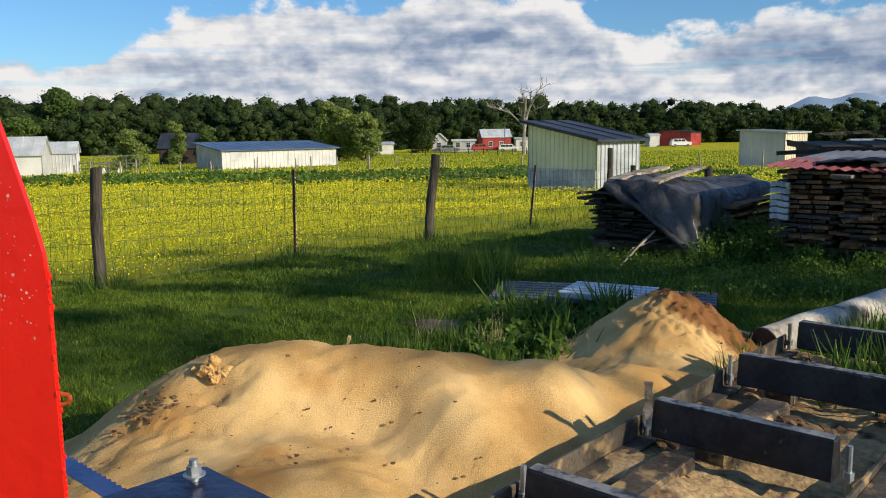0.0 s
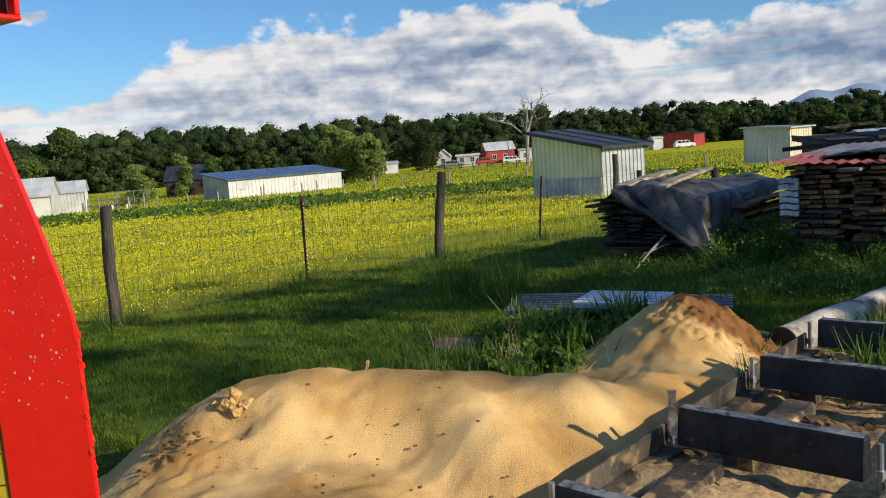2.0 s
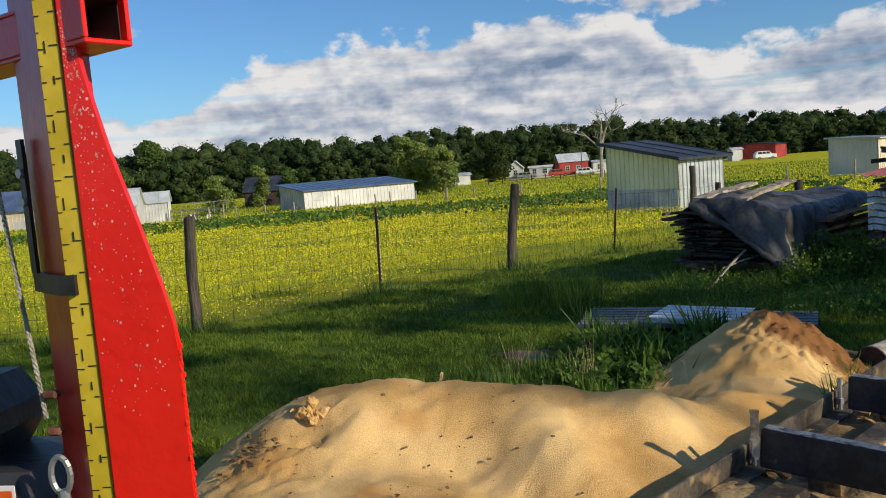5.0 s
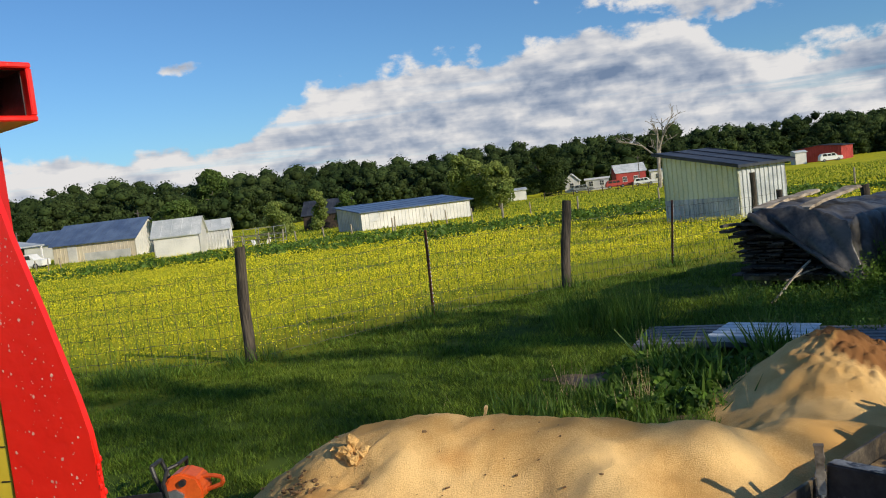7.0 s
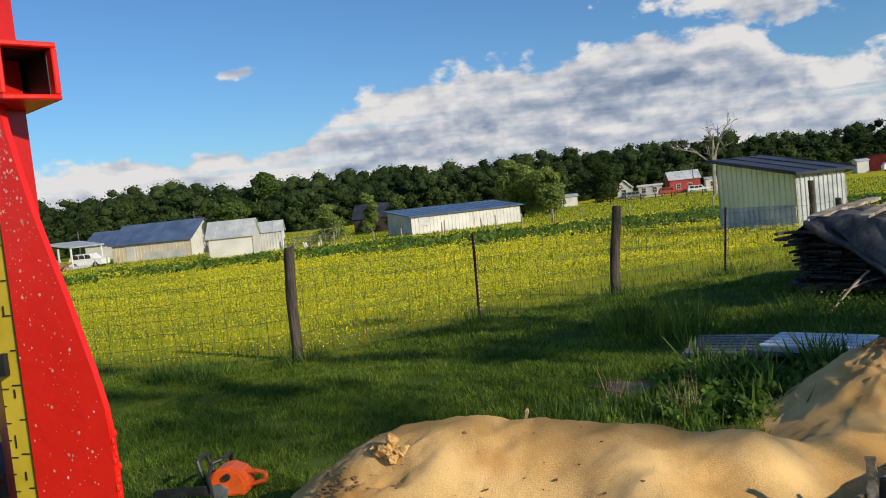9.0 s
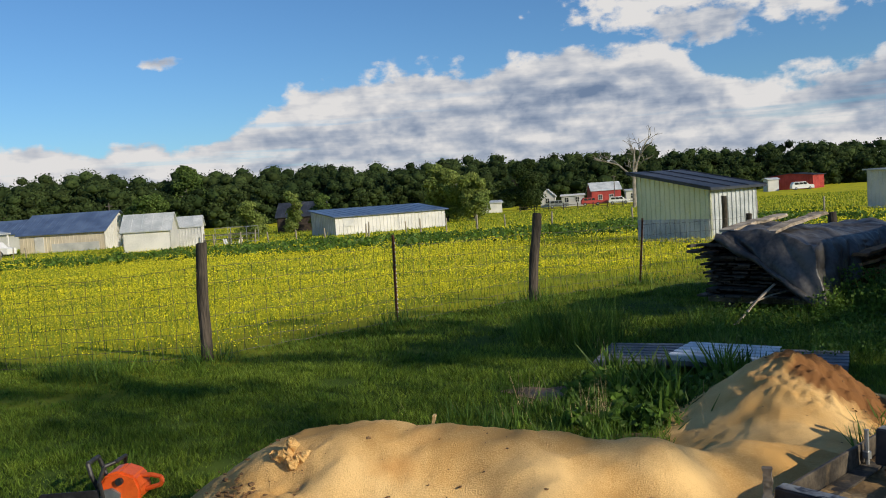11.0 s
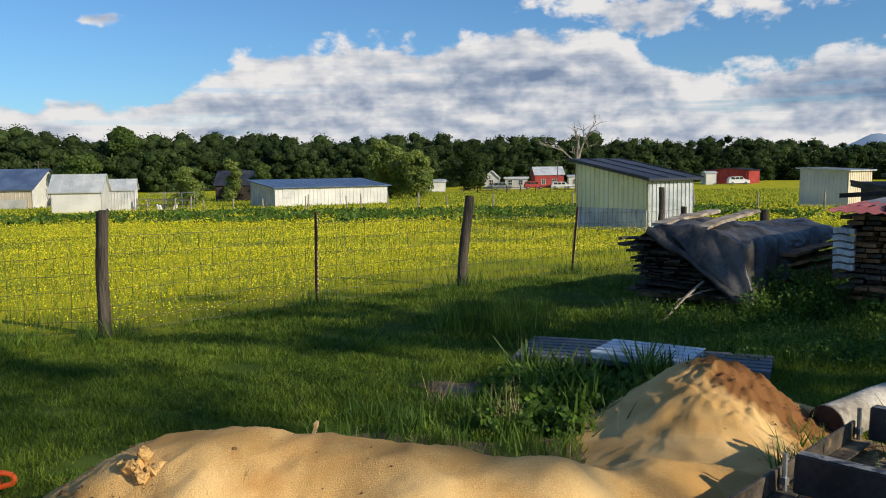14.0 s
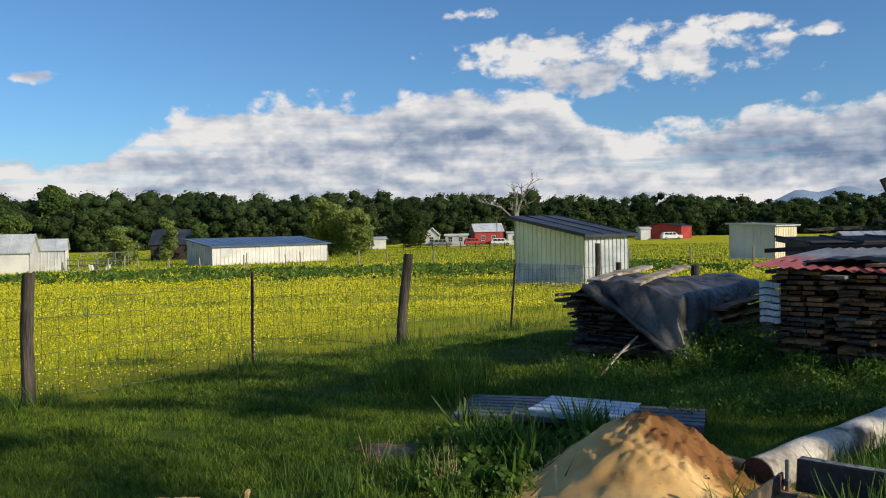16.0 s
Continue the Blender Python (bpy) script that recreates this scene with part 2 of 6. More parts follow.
M = {
    "ground": ground_material(),
    "sawdust": material("sawdust", (0.55, 0.315, 0.105), (0.84, 0.56, 0.24), 2.2, 0.97, 0.75, fine=170.0, vary=0.0, spec=0.1, stain=((0.58, 0.29, 0.085), 1.3, 0.54)),
    "red": material("red_paint", (0.52, 0.012, 0.010), (0.60, 0.018, 0.012), 3.0, 0.34, 0.10, fine=45.0, vary=0.03, spec=0.5),
    "post": material("weathered_post_wood", (0.020, 0.017, 0.013), (0.092, 0.074, 0.057), 9.0, 0.92, 0.7, stretch=(1, 1, 0.12), fine=70.0),
    "rust": material("rusty_steel", (0.10, 0.04, 0.025), (0.24, 0.10, 0.06), 14.0, 0.8, 0.4, metal=0.3, fine=90),
    "wire": material("dull_galvanised_wire", (0.045, 0.04, 0.032), (0.12, 0.11, 0.09), 20.0, 0.6, 0.0, metal=0.5),
    "lumber": material("weathered_lumber", (0.050, 0.042, 0.034), (0.20, 0.165, 0.125), 6.0, 0.9, 0.4, stretch=(1, 1, 1), fine=50.0, vary=0.45),
    # darker copy of lumber, with the first stack's deep shade in its colour
    "shaded_lumber": material("shaded_weathered_lumber", (0.020, 0.017, 0.014), (0.095, 0.080, 0.064), 6.0, 0.9, 0.4, fine=50.0, vary=0.5),
    "fresh": material("sawn_lumber", (0.17, 0.085, 0.040), (0.46, 0.26, 0.12), 6.0, 0.85, 0.35, fine=60.0, vary=0.4),
    "white_board": material("whitewashed_board", (0.5, 0.5, 0.5), (0.75, 0.75, 0.74), 6.0, 0.8, 0.2),
    "tarp": material("black_tarp", (0.012, 0.012, 0.013), (0.075, 0.070, 0.064), 3.0, 0.45, 0.35, fine=25.0, spec=0.6),
    "steel": material("black_painted_steel", (0.010, 0.010, 0.011), (0.035, 0.034, 0.036), 7.0, 0.5, 0.15, fine=40.0, spec=0.35, stain=((0.15, 0.14, 0.13), 16.0, 0.68)),
    "rail": material("dusty_steel_angle", (0.045, 0.037, 0.028), (0.13, 0.105, 0.075), 9.0, 0.7, 0.3, fine=60.0, stain=((0.40, 0.27, 0.13), 7.0, 0.58)),
    "bark": material("pale_log", (0.34, 0.30, 0.24), (0.64, 0.59, 0.50), 4.0, 0.85, 0.6, fine=40.0, stain=((0.14, 0.105, 0.08), 4.5, 0.55)),
    "cream_metal": material("cream_metal_siding", (0.62, 0.64, 0.42), (0.76, 0.77, 0.54), 0.8, 0.5, 0.1, fine=14.0, spec=0.5),
    "zinc": material("bare_galvanised_siding", (0.20, 0.215, 0.225), (0.44, 0.46, 0.47), 1.4, 0.45, 0.15, metal=0.7, fine=18.0),
    "zinc_sheet": material("weathered_zinc_sheet", (0.34, 0.37, 0.40), (0.54, 0.57, 0.59), 1.6, 0.5, 0.15, metal=0.15, fine=18.0),
    "white_siding": material("white_metal_siding", (0.50, 0.50, 0.49), (0.64, 0.63, 0.61), 0.5, 0.55, 0.1, fine=8.0),
    "grey_siding": material("grey_board_siding", (0.40, 0.41, 0.42), (0.58, 0.58, 0.57), 0.8, 0.7, 0.1, fine=10.0),
    "beige": material("beige_siding", (0.55, 0.48, 0.36), (0.70, 0.62, 0.48), 0.5, 0.7, 0.1, fine=8.0),
    "blue_roof": material("slate_blue_metal_roof", (0.055, 0.085, 0.16), (0.10, 0.145, 0.24), 0.6, 0.33, 0.1, fine=8.0, spec=0.5),
    "dark_roof": material("dark_metal_roof", (0.020, 0.025, 0.036), (0.050, 0.058, 0.078), 0.8, 0.5, 0.15, fine=10.0),
    "grey_roof": material("grey_metal_roof", (0.34, 0.37, 0.39), (0.52, 0.54, 0.55), 0.8, 0.45, 0.1, fine=8.0),
    "brick_red": material("red_barn_siding", (0.30, 0.035, 0.03), (0.44, 0.06, 0.05), 0.5, 0.7, 0.1, fine=6.0),
    "dark_wood": material("dark_stained_boards", (0.018, 0.013, 0.011), (0.055, 0.040, 0.032), 3.0, 0.8, 0.3, fine=30.0),
    "leaf_dark": material("woodland_leaves", (0.034, 0.060, 0.020), (0.082, 0.120, 0.038), 0.06, 0.85, 0.0, fine=0.4, vary=0.45, spec=0.15, island=True),
    "leaf_light": material("spring_leaves", (0.14, 0.20, 0.045), (0.24, 0.29, 0.075), 0.5, 0.75, 0.0, fine=3.0, vary=0.35, spec=0.2, island=True),
    "leaf_mid": material("tree_leaves", (0.05, 0.095, 0.02), (0.12, 0.18, 0.04), 0.5, 0.75, 0.0, fine=3.0, vary=0.35, spec=0.2, island=True),
    "bark_tree": material("tree_bark", (0.06, 0.05, 0.042), (0.16, 0.14, 0.12), 2.0, 0.95, 0.5, fine=15.0),
    # the air's blue haze is mixed into the ridge's colour
    "mountain": material("distant_blue_ridge", (0.24, 0.34, 0.46), (0.29, 0.39, 0.51), 0.002, 1.0, 0.0, fine=0.01, vary=0.0, spec=0.0),
    "orange": material("orange_plastic", (0.72, 0.10, 0.015), (0.85, 0.14, 0.02), 8.0, 0.4, 0.05, spec=0.5),
    "black_plastic": material("black_plastic", (0.012, 0.012, 0.013), (0.04, 0.04, 0.042), 9.0, 0.5, 0.1, fine=50.0),
    "glass_dark": material("dark_window_glass", (0.02, 0.024, 0.03), (0.04, 0.045, 0.05), 1.0, 0.08, 0.0, spec=0.8),
    "car_white": material("white_car_paint", (0.65, 0.66, 0.67), (0.78, 0.78, 0.78), 0.8, 0.3, 0.0, spec=0.6),
    "fibre": material("corrugated_pale_sheet", (0.45, 0.48, 0.52), (0.68, 0.70, 0.72), 5.0, 0.6, 0.2, fine=30.0),
    "sheet_dark": material("corrugated_grey_sheet", (0.10, 0.105, 0.12), (0.20, 0.205, 0.225), 3.0, 0.5, 0.2, metal=0.2, fine=30.0),
    "red_tin": material("faded_red_tin", (0.22, 0.055, 0.05), (0.36, 0.11, 0.10), 4.0, 0.55, 0.2, fine=30.0),
}



for key, share in (("leaf_dark", 0.5), ("leaf_light", 0.35), ("leaf_mid", 0.35)):
    leafy(M[key], share)


def brown_side():
    """Older brown sawdust on the far side of the second mound."""
    nt = M["sawdust"].node_tree
    N, L = nt.nodes, nt.links
    hsv = [n for n in N if n.type == "HUE_SAT"][0]
    geo, dist, wob, add, mr, mix = N.new("ShaderNodeNewGeometry"), N.new("ShaderNodeVectorMath"), N.new("ShaderNodeTexNoise"), N.new("ShaderNodeMath"), N.new("ShaderNodeMapRange"), N.new("ShaderNodeMixRGB")
    dist.operation, dist.inputs[1].default_value = "DISTANCE", (1.90, 5.45, 0.30)
    L.new(geo.outputs["Position"], dist.inputs[0])
    wob.inputs["Scale"].default_value, wob.inputs["Detail"].default_value = 6.0, 6.0
    L.new(geo.outputs["Position"], wob.inputs["Vector"])
    add.operation, add.inputs[1].default_value = "MULTIPLY_ADD", 0.5
    L.new(wob.outputs[0], add.inputs[0])
    L.new(dist.outputs["Value"], add.inputs[2])
    L.new(add.outputs[0], mr.inputs[0])
    mr.inputs[1].default_value, mr.inputs[2].default_value, mr.inputs[3].default_value, mr.inputs[4].default_value = 0.66, 0.80, 1.0, 0.0
    L.new(mr.outputs[0], mix.inputs[0])
    L.new(hsv.outputs[0], mix.inputs[1])
    mix.inputs[2].default_value = (0.25, 0.115, 0.042, 1)
    L.new(mix.outputs[0], N["Principled BSDF"].inputs["Base Color"])


brown_side()

# ---------- helpers for things ----------
def mesh_object(name, verts, faces, mat, smooth=False):
    me = bpy.data.meshes.new(name)
    me.from_pydata(verts, [], faces)
    me.materials.append(mat)
    if smooth:
        me.polygons.foreach_set("use_smooth", [True] * len(me.polygons))
    return new(name, me)


def part(name, bm, mat, parent=None, label="", smooth=False):
    me = bpy.data.meshes.new(name)
    bmesh.ops.recalc_face_normals(bm, faces=bm.faces)
    bm.to_mesh(me)
    bm.free()
    me.materials.append(mat)
    if smooth:
        me.polygons.foreach_set("use_smooth", [True] * len(me.polygons))
    ob = new(name, me)
    if parent:
        ob.parent = parent
    return tagged(ob, label)


def thing(name, label, category, m=None, group="", kind=""):
    ob = tagged(new(name), label, category, group, kind)
    if m is not None:
        ob.matrix_world = m
    ob.empty_display_size = 0.1
    return ob


def box(bm, lo, hi, m=None, bevel=0.0):
    """A box between two corners, turned by m; bevelled edges where asked."""
    c = [(a + b) / 2 for a, b in zip(lo, hi)]
    s = [abs(b - a) for a, b in zip(lo, hi)]
    mm = Matrix.Translation(c) @ Matrix.Diagonal((*s, 1))
    r = bmesh.ops.create_cube(bm, size=1.0, matrix=(m @ mm) if m else mm)
    if bevel:
        es = list({e for v in r["verts"] for e in v.link_edges})
        bmesh.ops.bevel(bm, geom=es, offset=bevel, segments=1, affect="EDGES")


def rod(bm, a, b, r0, r1=None, seg=8, caps=True):
    a, b = Vector(a), Vector(b)
    d = b - a
    m = Matrix.Translation((a + b) / 2) @ d.to_track_quat("Z", "Y").to_matrix().to_4x4()
    bmesh.ops.create_cone(bm, cap_ends=caps, segments=seg, radius1=r0, radius2=r0 if r1 is None else r1, depth=d.length, matrix=m)


def prism(bm, outline, y0, y1, m=None):
    """An outline in x and z, drawn out along y."""
    rows = []
    for y in (y0, y1):
        rows.append([bm.verts.new((m @ Vector((x, y, z))) if m else (x, y, z)) for x, z in outline])
    n = len(outline)
    bm.faces.new(rows[0])
    bm.faces.new(rows[1][::-1])
    for i in range(n):
        bm.faces.new((rows[0][i], rows[0][(i + 1) % n], rows[1][(i + 1) % n], rows[1][i]))


def corrugated(bm, length, width, pitch, depth, m, thick=0.004, square=False):
    """A ribbed sheet: x along the ribs' spacing, y along the ribs."""
    n = max(2, int(width / pitch)) * 4
    up, dn = [], []
    for i in range(n + 1):
        x = width * i / n
        z = depth * (0.5 + 0.5 * math.cos(2 * math.pi * i / 4))
        if square:
            x, z = pitch * (i // 4 + (0.0, 0.62, 0.68, 0.94)[i % 4]), depth * (1, 1, 0, 0)[i % 4]
        up.append((x, z + thick))
        dn.append((x, z))
    prism(bm, up + dn[::-1], 0, length, m)


def smoothstep(a, b, x):
    t = np.clip((x - a) / (b - a), 0, 1)
    return t * t * (3 - 2 * t)


def lie(x, y):
    """Height of the land: level by the mill, falling gently away over the field."""
    d = np.hypot(x, y)
    return -2.8 * np.tanh(0.03 * np.maximum(0, d - 10) / 2.8)


def on_land(x, y, dz=0.0):
    return (x, y, float(lie(x, y)) + dz)


# ---------- the land ----------
def build_ground():
    rr = np.concatenate([np.arange(0, 30, 0.35), np.geomspace(30, 4800, 90)])
    aa = np.linspace(0, 2 * np.pi, 241)[:-1]
    R, A = np.meshgrid(rr, aa, indexing="ij")
    X, Y = R * np.sin(A), R * np.cos(A)
    Z = lie(X, Y)
    Z = Z + 0.02 * np.sin(X * 1.7 + 0.6 * Y) * np.sin(Y * 1.3) * smoothstep(6, 9, R) * (R < 60)
    verts = np.stack([X, Y, Z], -1).reshape(-1, 3).tolist()
    k, n = len(aa), len(rr)
    faces = [(i * k + j, i * k + (j + 1) % k, (i + 1) * k + (j + 1) % k, (i + 1) * k + j) for i in range(n - 1) for j in range(k)]
    ob = mesh_object("ground", verts, faces, M["ground"], True)
    tagged(ob, "grassy lawn running into a yellow buttercup pasture", "ground", kind="structure")


build_ground()


def bump2(X, Y, cx, cy, sx, sy, h, turn=0.0):
    c, s = math.cos(radians(turn)), math.sin(radians(turn))
    u, v = (X - cx) * c + (Y - cy) * s, -(X - cx) * s + (Y - cy) * c
    return h * np.exp(-0.5 * ((u / sx) ** 2 + (v / sy) ** 2))


def sand_height(X, Y):
    """The long sawdust heap by the mill and the second mound behind it."""
    # body: a broad bank, steep at the back and at its left end
    rail = (X - 0.35) * 0.775 - (Y - 2.26) * 0.63
    beside = (1 - 0.42 * smoothstep(-0.75, -0.12, rail)) * (1 - smoothstep(-0.13, -0.02, rail))
    body = 0.36 * smoothstep(-2.15, -1.15, X) * (1 - smoothstep(3.40, 4.15, Y - 0.25 * np.maximum(X, 0))) * smoothstep(0.7, 1.7, Y)
    z = body
    z = z + bump2(X, Y, -0.95, 3.25, 0.36, 0.30, 0.20)
    z = z + bump2(X, Y, -0.35, 3.45, 0.40, 0.28, 0.18)
    z = z + bump2(X, Y, 0.57, 3.34, 0.17, 0.20, 0.19)
    z = z + bump2(X, Y, 0.62, 2.98, 0.16, 0.12, 0.06)
    z = z + bump2(X, Y, 0.16, 2.92, 0.36, 0.12, 0.12, -52)
    z = z + bump2(X, Y, 0.16, 3.50, 0.22, 0.16, 0.085)
    z = z + bump2(X, Y, -1.58, 3.35, 0.28, 0.26, 0.075)
    z = z + bump2(X, Y, -0.14, 2.72, 0.40, 0.13, -0.045, -50)
    z = z + bump2(X, Y, -1.02, 3.02, 0.09, 0.06, -0.07)
    z = z + bump2(X, Y, -0.62, 2.86, 0.30, 0.07, -0.035, 12)
    z = z + bump2(X, Y, -0.45, 2.2, 0.45, 0.30, 0.08)
    z = z * beside
    z = z + bump2(X, Y, 1.55, 5.5, 0.40, 0.38, 0.41)
    z = z + bump2(X, Y, 1.35, 4.75, 0.34, 0.42, 0.17)
    z = z + bump2(X, Y, 0.95, 4.05, 0.32, 0.32, 0.13)
    return z


def build_sand():
    xs, ys = np.arange(-2.5, 2.9, 0.016), np.arange(0.9, 6.9, 0.016)
    X, Y = np.meshgrid(xs, ys)
    Z = sand_height(X, Y)
    rough = np.zeros_like(Z)
    for i in range(X.shape[0]):
        for j in range(X.shape[1]):
            p = Vector((X[i, j], Y[i, j], 0))
            rough[i, j] = noise.noise(p * 1.7) * 0.035 + noise.noise(p * 3.6) * 0.028 + (0.18 - abs(noise.noise(p * 5.2 + Vector((0, 0, 4))))) * 0.020 + noise.noise(p * 9) * 0.010 + noise.noise(p * 34) * 0.005 + noise.noise(p * 60) * 0.0025 + abs(noise.noise(p * 14)) * 0.026 * max(0.0, 1 - ((X[i, j] + 1.12) ** 2 + (Y[i, j] - 2.98) ** 2) / 0.16) + (max(0.0, noise.noise(p * 11 + Vector((3, 9, 0)))) * 0.07 + noise.noise(p * 22) * 0.036 + noise.noise(p * 45) * 0.016) * max(0.0, 1 - ((X[i, j] - 1.75) ** 2 + (Y[i, j] - 5.25) ** 2) / 0.30)
    Z = Z + rough * smoothstep(0.01, 0.12, Z) - 0.035
    verts = np.stack([X, Y, Z], -1).reshape(-1, 3).tolist()
    k = len(xs)
    keep = Z > -0.05
    faces = []
    for i in range(len(ys) - 1):
        for j in range(k - 1):
            if keep[i:i + 2, j:j + 2].any():
                a = i * k + j
                faces.append((a, a + 1, a + k + 1, a + k))
    ob = mesh_object("sawdust_mound", verts, faces, M["sawdust"], True)
    tagged(ob, "long heap of pale golden sawdust beside the mill bed", "sawdust pile")


build_sand()


# ---------- buildings ----------
def heading(a, b):
    return math.degrees(math.atan2(b[1] - a[1], b[0] - a[0]))


def ribbed_wall(bm, a, b, z0, za, zb, rib=0.0, thick=0.08, top=None):
    """A standing wall from a to b (plan), its head sloping from za to zb; ribs are pressed into its outer face."""
    a, b = Vector((a[0], a[1], 0)), Vector((b[0], b[1], 0))
    d = b - a
    length = d.length
    m = Matrix.Translation(a) @ Matrix.Rotation(math.atan2(d.y, d.x), 4, "Z")
    prof = [(0.0, 0.0)]
    if rib:
        n = max(1, int(length / rib))
        for i in range(1, n):
            x = length * i / n
            prof += [(x - 0.04, 0.0), (x - 0.025, -0.035), (x + 0.025, -0.035), (x + 0.04, 0.0)]
    if top is not None:
        prof.append((length / 2 + 0.001, 0.0))
    prof.append((length, 0.0))
    prof.sort()

    def head(x):
        f = x / length
        return za + (zb - za) * f if top is None else za + (top - za) * (1 - abs(2 * f - 1))
    front = [(bm.verts.new(m @ Vector((x, y, z0))), bm.verts.new(m @ Vector((x, y, head(x))))) for x, y in prof]
    back = [(bm.verts.new(m @ Vector((x, thick, z0))), bm.verts.new(m @ Vector((x, thick, head(x))))) for x, y in prof]
    for i in range(len(prof) - 1):
        p, q, r, s = front[i], front[i + 1], back[i], back[i + 1]
        bm.faces.new((p[0], q[0], q[1], p[1]))
        bm.faces.new((r[0], r[1], s[1], s[0]))
        bm.faces.new((p[1], q[1], s[1], r[1]))
        bm.faces.new((p[0], r[0], s[0], q[0]))
    for p, r in ((front[0], back[0]), (front[-1], back[-1])):
        bm.faces.new((p[0], p[1], r[1], r[0]))


def lean_to(name, label, base, turn, length, depth, h_front, h_back, slope_axis, wall_mats, roof_mat, rib, over=0.25, group=""):
    """A single-pitch building. base: the near corner; x runs along its length, y into its depth. h_front to h_back along slope_axis."""
    m = Matrix.Translation(on_land(*base, -0.05)) @ Matrix.Rotation(radians(turn), 4, "Z")
    t = thing(name, label, "shed", m, group)
    if slope_axis == "x":
        h = {(0, 0): h_front, (0, 1): h_front, (1, 0): h_back, (1, 1): h_back}
    else:
        h = {(0, 0): h_front, (1, 0): h_front, (0, 1): h_back, (1, 1): h_back}
    P = {(i, j): (i * length, j * depth) for i in (0, 1) for j in (0, 1)}
    loop = [(0, 0), (1, 0), (1, 1), (0, 1)]
    for i in range(4):
        p, q = loop[i], loop[(i + 1) % 4]
        bm = bmesh.new()
        ribbed_wall(bm, P[p], P[q], 0, h[p], h[q], rib)
        part("wall", bm, wall_mats[i % len(wall_mats)], t)
    bm = bmesh.new()
    o = over
    cs = []
    for i, j in loop:
        x, y = P[(i, j)]
        gx = (h_back - h_front) / length if slope_axis == "x" else 0
        gy = (h_back - h_front) / depth if slope_axis == "y" else 0
        ox, oy = (o if i else -o), (o if j else -o)
        cs.append((x + ox, y + oy, h[(i, j)] + gx * ox + gy * oy))
    lo = [bm.verts.new(c) for c in cs]
    hi = [bm.verts.new((c[0], c[1], c[2] + 0.09)) for c in cs]
    bm.faces.new(lo[::-1]), bm.faces.new(hi)
    for i in range(4):
        bm.faces.new((lo[i], lo[(i + 1) % 4], hi[(i + 1) % 4], hi[i]))
    roof = part("roof", bm, roof_mat, t)
    bm = bmesh.new()
    n = max(3, int((length + 2 * o) / 0.9))
    for i in range(n + 1):
        f = i / n
        a = Vector(cs[0]).lerp(Vector(cs[1]), f) + Vector((0, 0, 0.10))
        b = Vector(cs[3]).lerp(Vector(cs[2]), f) + Vector((0, 0, 0.10))
        rod(bm, a, b, 0.022, seg=4)
    part("roof_ribs", bm, roof_mat, roof)
    return t


def gabled(name, label, base, turn, length, depth, eave, ridge, wall_mat, roof_mat, rib=0.0, over=0.25, ridge_along="x", category="building", gable_mat=None):
    """A pitched-roof building. base: the near corner, x along its length, y into its depth."""
    m = Matrix.Translation(on_land(*base, -0.05)) @ Matrix.Rotation(radians(turn), 4, "Z")
    t = thing(name, label, category, m)
    P = [(0, 0), (length, 0), (length, depth), (0, depth)]
    for i in range(4):
        bm = bmesh.new()
        gable = (i % 2 == 1) if ridge_along == "x" else (i % 2 == 0)
        ribbed_wall(bm, P[i], P[(i + 1) % 4], 0, eave, eave, rib, top=ridge if gable else None)
        part("wall", bm, (gable_mat or wall_mat) if gable else wall_mat, t)
    run = (depth if ridge_along == "x" else length) / 2
    g = (ridge - eave) / run
    for side in (-1, 1):
        bm = bmesh.new()
        outline = [(0.0, ridge + 0.02), (side * (run + over), eave - g * over + 0.02), (side * (run + over), eave - g * over + 0.12), (0.0, ridge + 0.13)]
        if ridge_along == "x":
            mm = Matrix.Translation((0, depth / 2, 0)) @ Matrix.Rotation(radians(-90), 4, "Z")
            prism(bm, outline, -over, length + over, mm)
        else:
            mm = Matrix.Translation((length / 2, 0, 0))
            prism(bm, outline, -over, depth + over, mm)
        roof = part("roof", bm, roof_mat, t)
        bm = bmesh.new()
        span = length if ridge_along == "x" else depth
        n = int(span / 0.8)
        for i in range(n + 1):
            s = -over + (span + 2 * over) * i / n
            rod(bm, mm @ Vector((0, s, ridge + 0.14)), mm @ Vector((side * (run + over), s, eave - g * over + 0.13)), 0.025, seg=4)
        part("roof_ribs", bm, roof_mat, roof)
    return t


def panel(t, name, mat, lo, hi, label=""):
    bm = bmesh.new()
    box(bm, lo, hi, bevel=0.01)
    return part(name, bm, mat, t, label)


def window_on(t, x, z, w, h, mat="white_siding"):
    """A window on the front wall, with frame and bars."""
    f = panel(t, "window", M[mat], (x - w / 2 - 0.08, -0.07, z - 0.08), (x + w / 2 + 0.08, 0.0, z + h + 0.08))
    for i in (0, 1):
        for j in (0, 1):
            panel(f, "pane", M["glass_dark"], (x - w / 2 + i * w / 2 + 0.03, -0.085, z + j * h / 2 + 0.03), (x + (i - 1) * w / 2 + w / 2 - 0.03, -0.072, z + (j + 1) * h / 2 - 0.03))
    return f


# the cream and zinc run-in shed in the pasture
lean_to("run_in_shed", "cream and bare zinc metal run-in shed in the pasture", (4.44, 28.75), heading((4.44, 28.75), (6.28, 30.4)), 2.47, 3.43, 1.85, 2.5, "y", [M["zinc_sheet"], M["zinc_sheet"], M["cream_metal"], M["cream_metal"]], M["dark_roof"], 0.22)
shed = bpy.data.objects["run_in_shed"]
# a grey ribbed strip over the lower part of the cream wall
bm = bmesh.new()
ribbed_wall(bm, (-0.042, 3.40), (-0.042, 0.03), 0.0, 0.82, 0.82, 0.22, 0.02)
part("lower_siding", bm, M["zinc_sheet"], shed, "grey ribbed band along the foot of the wall")
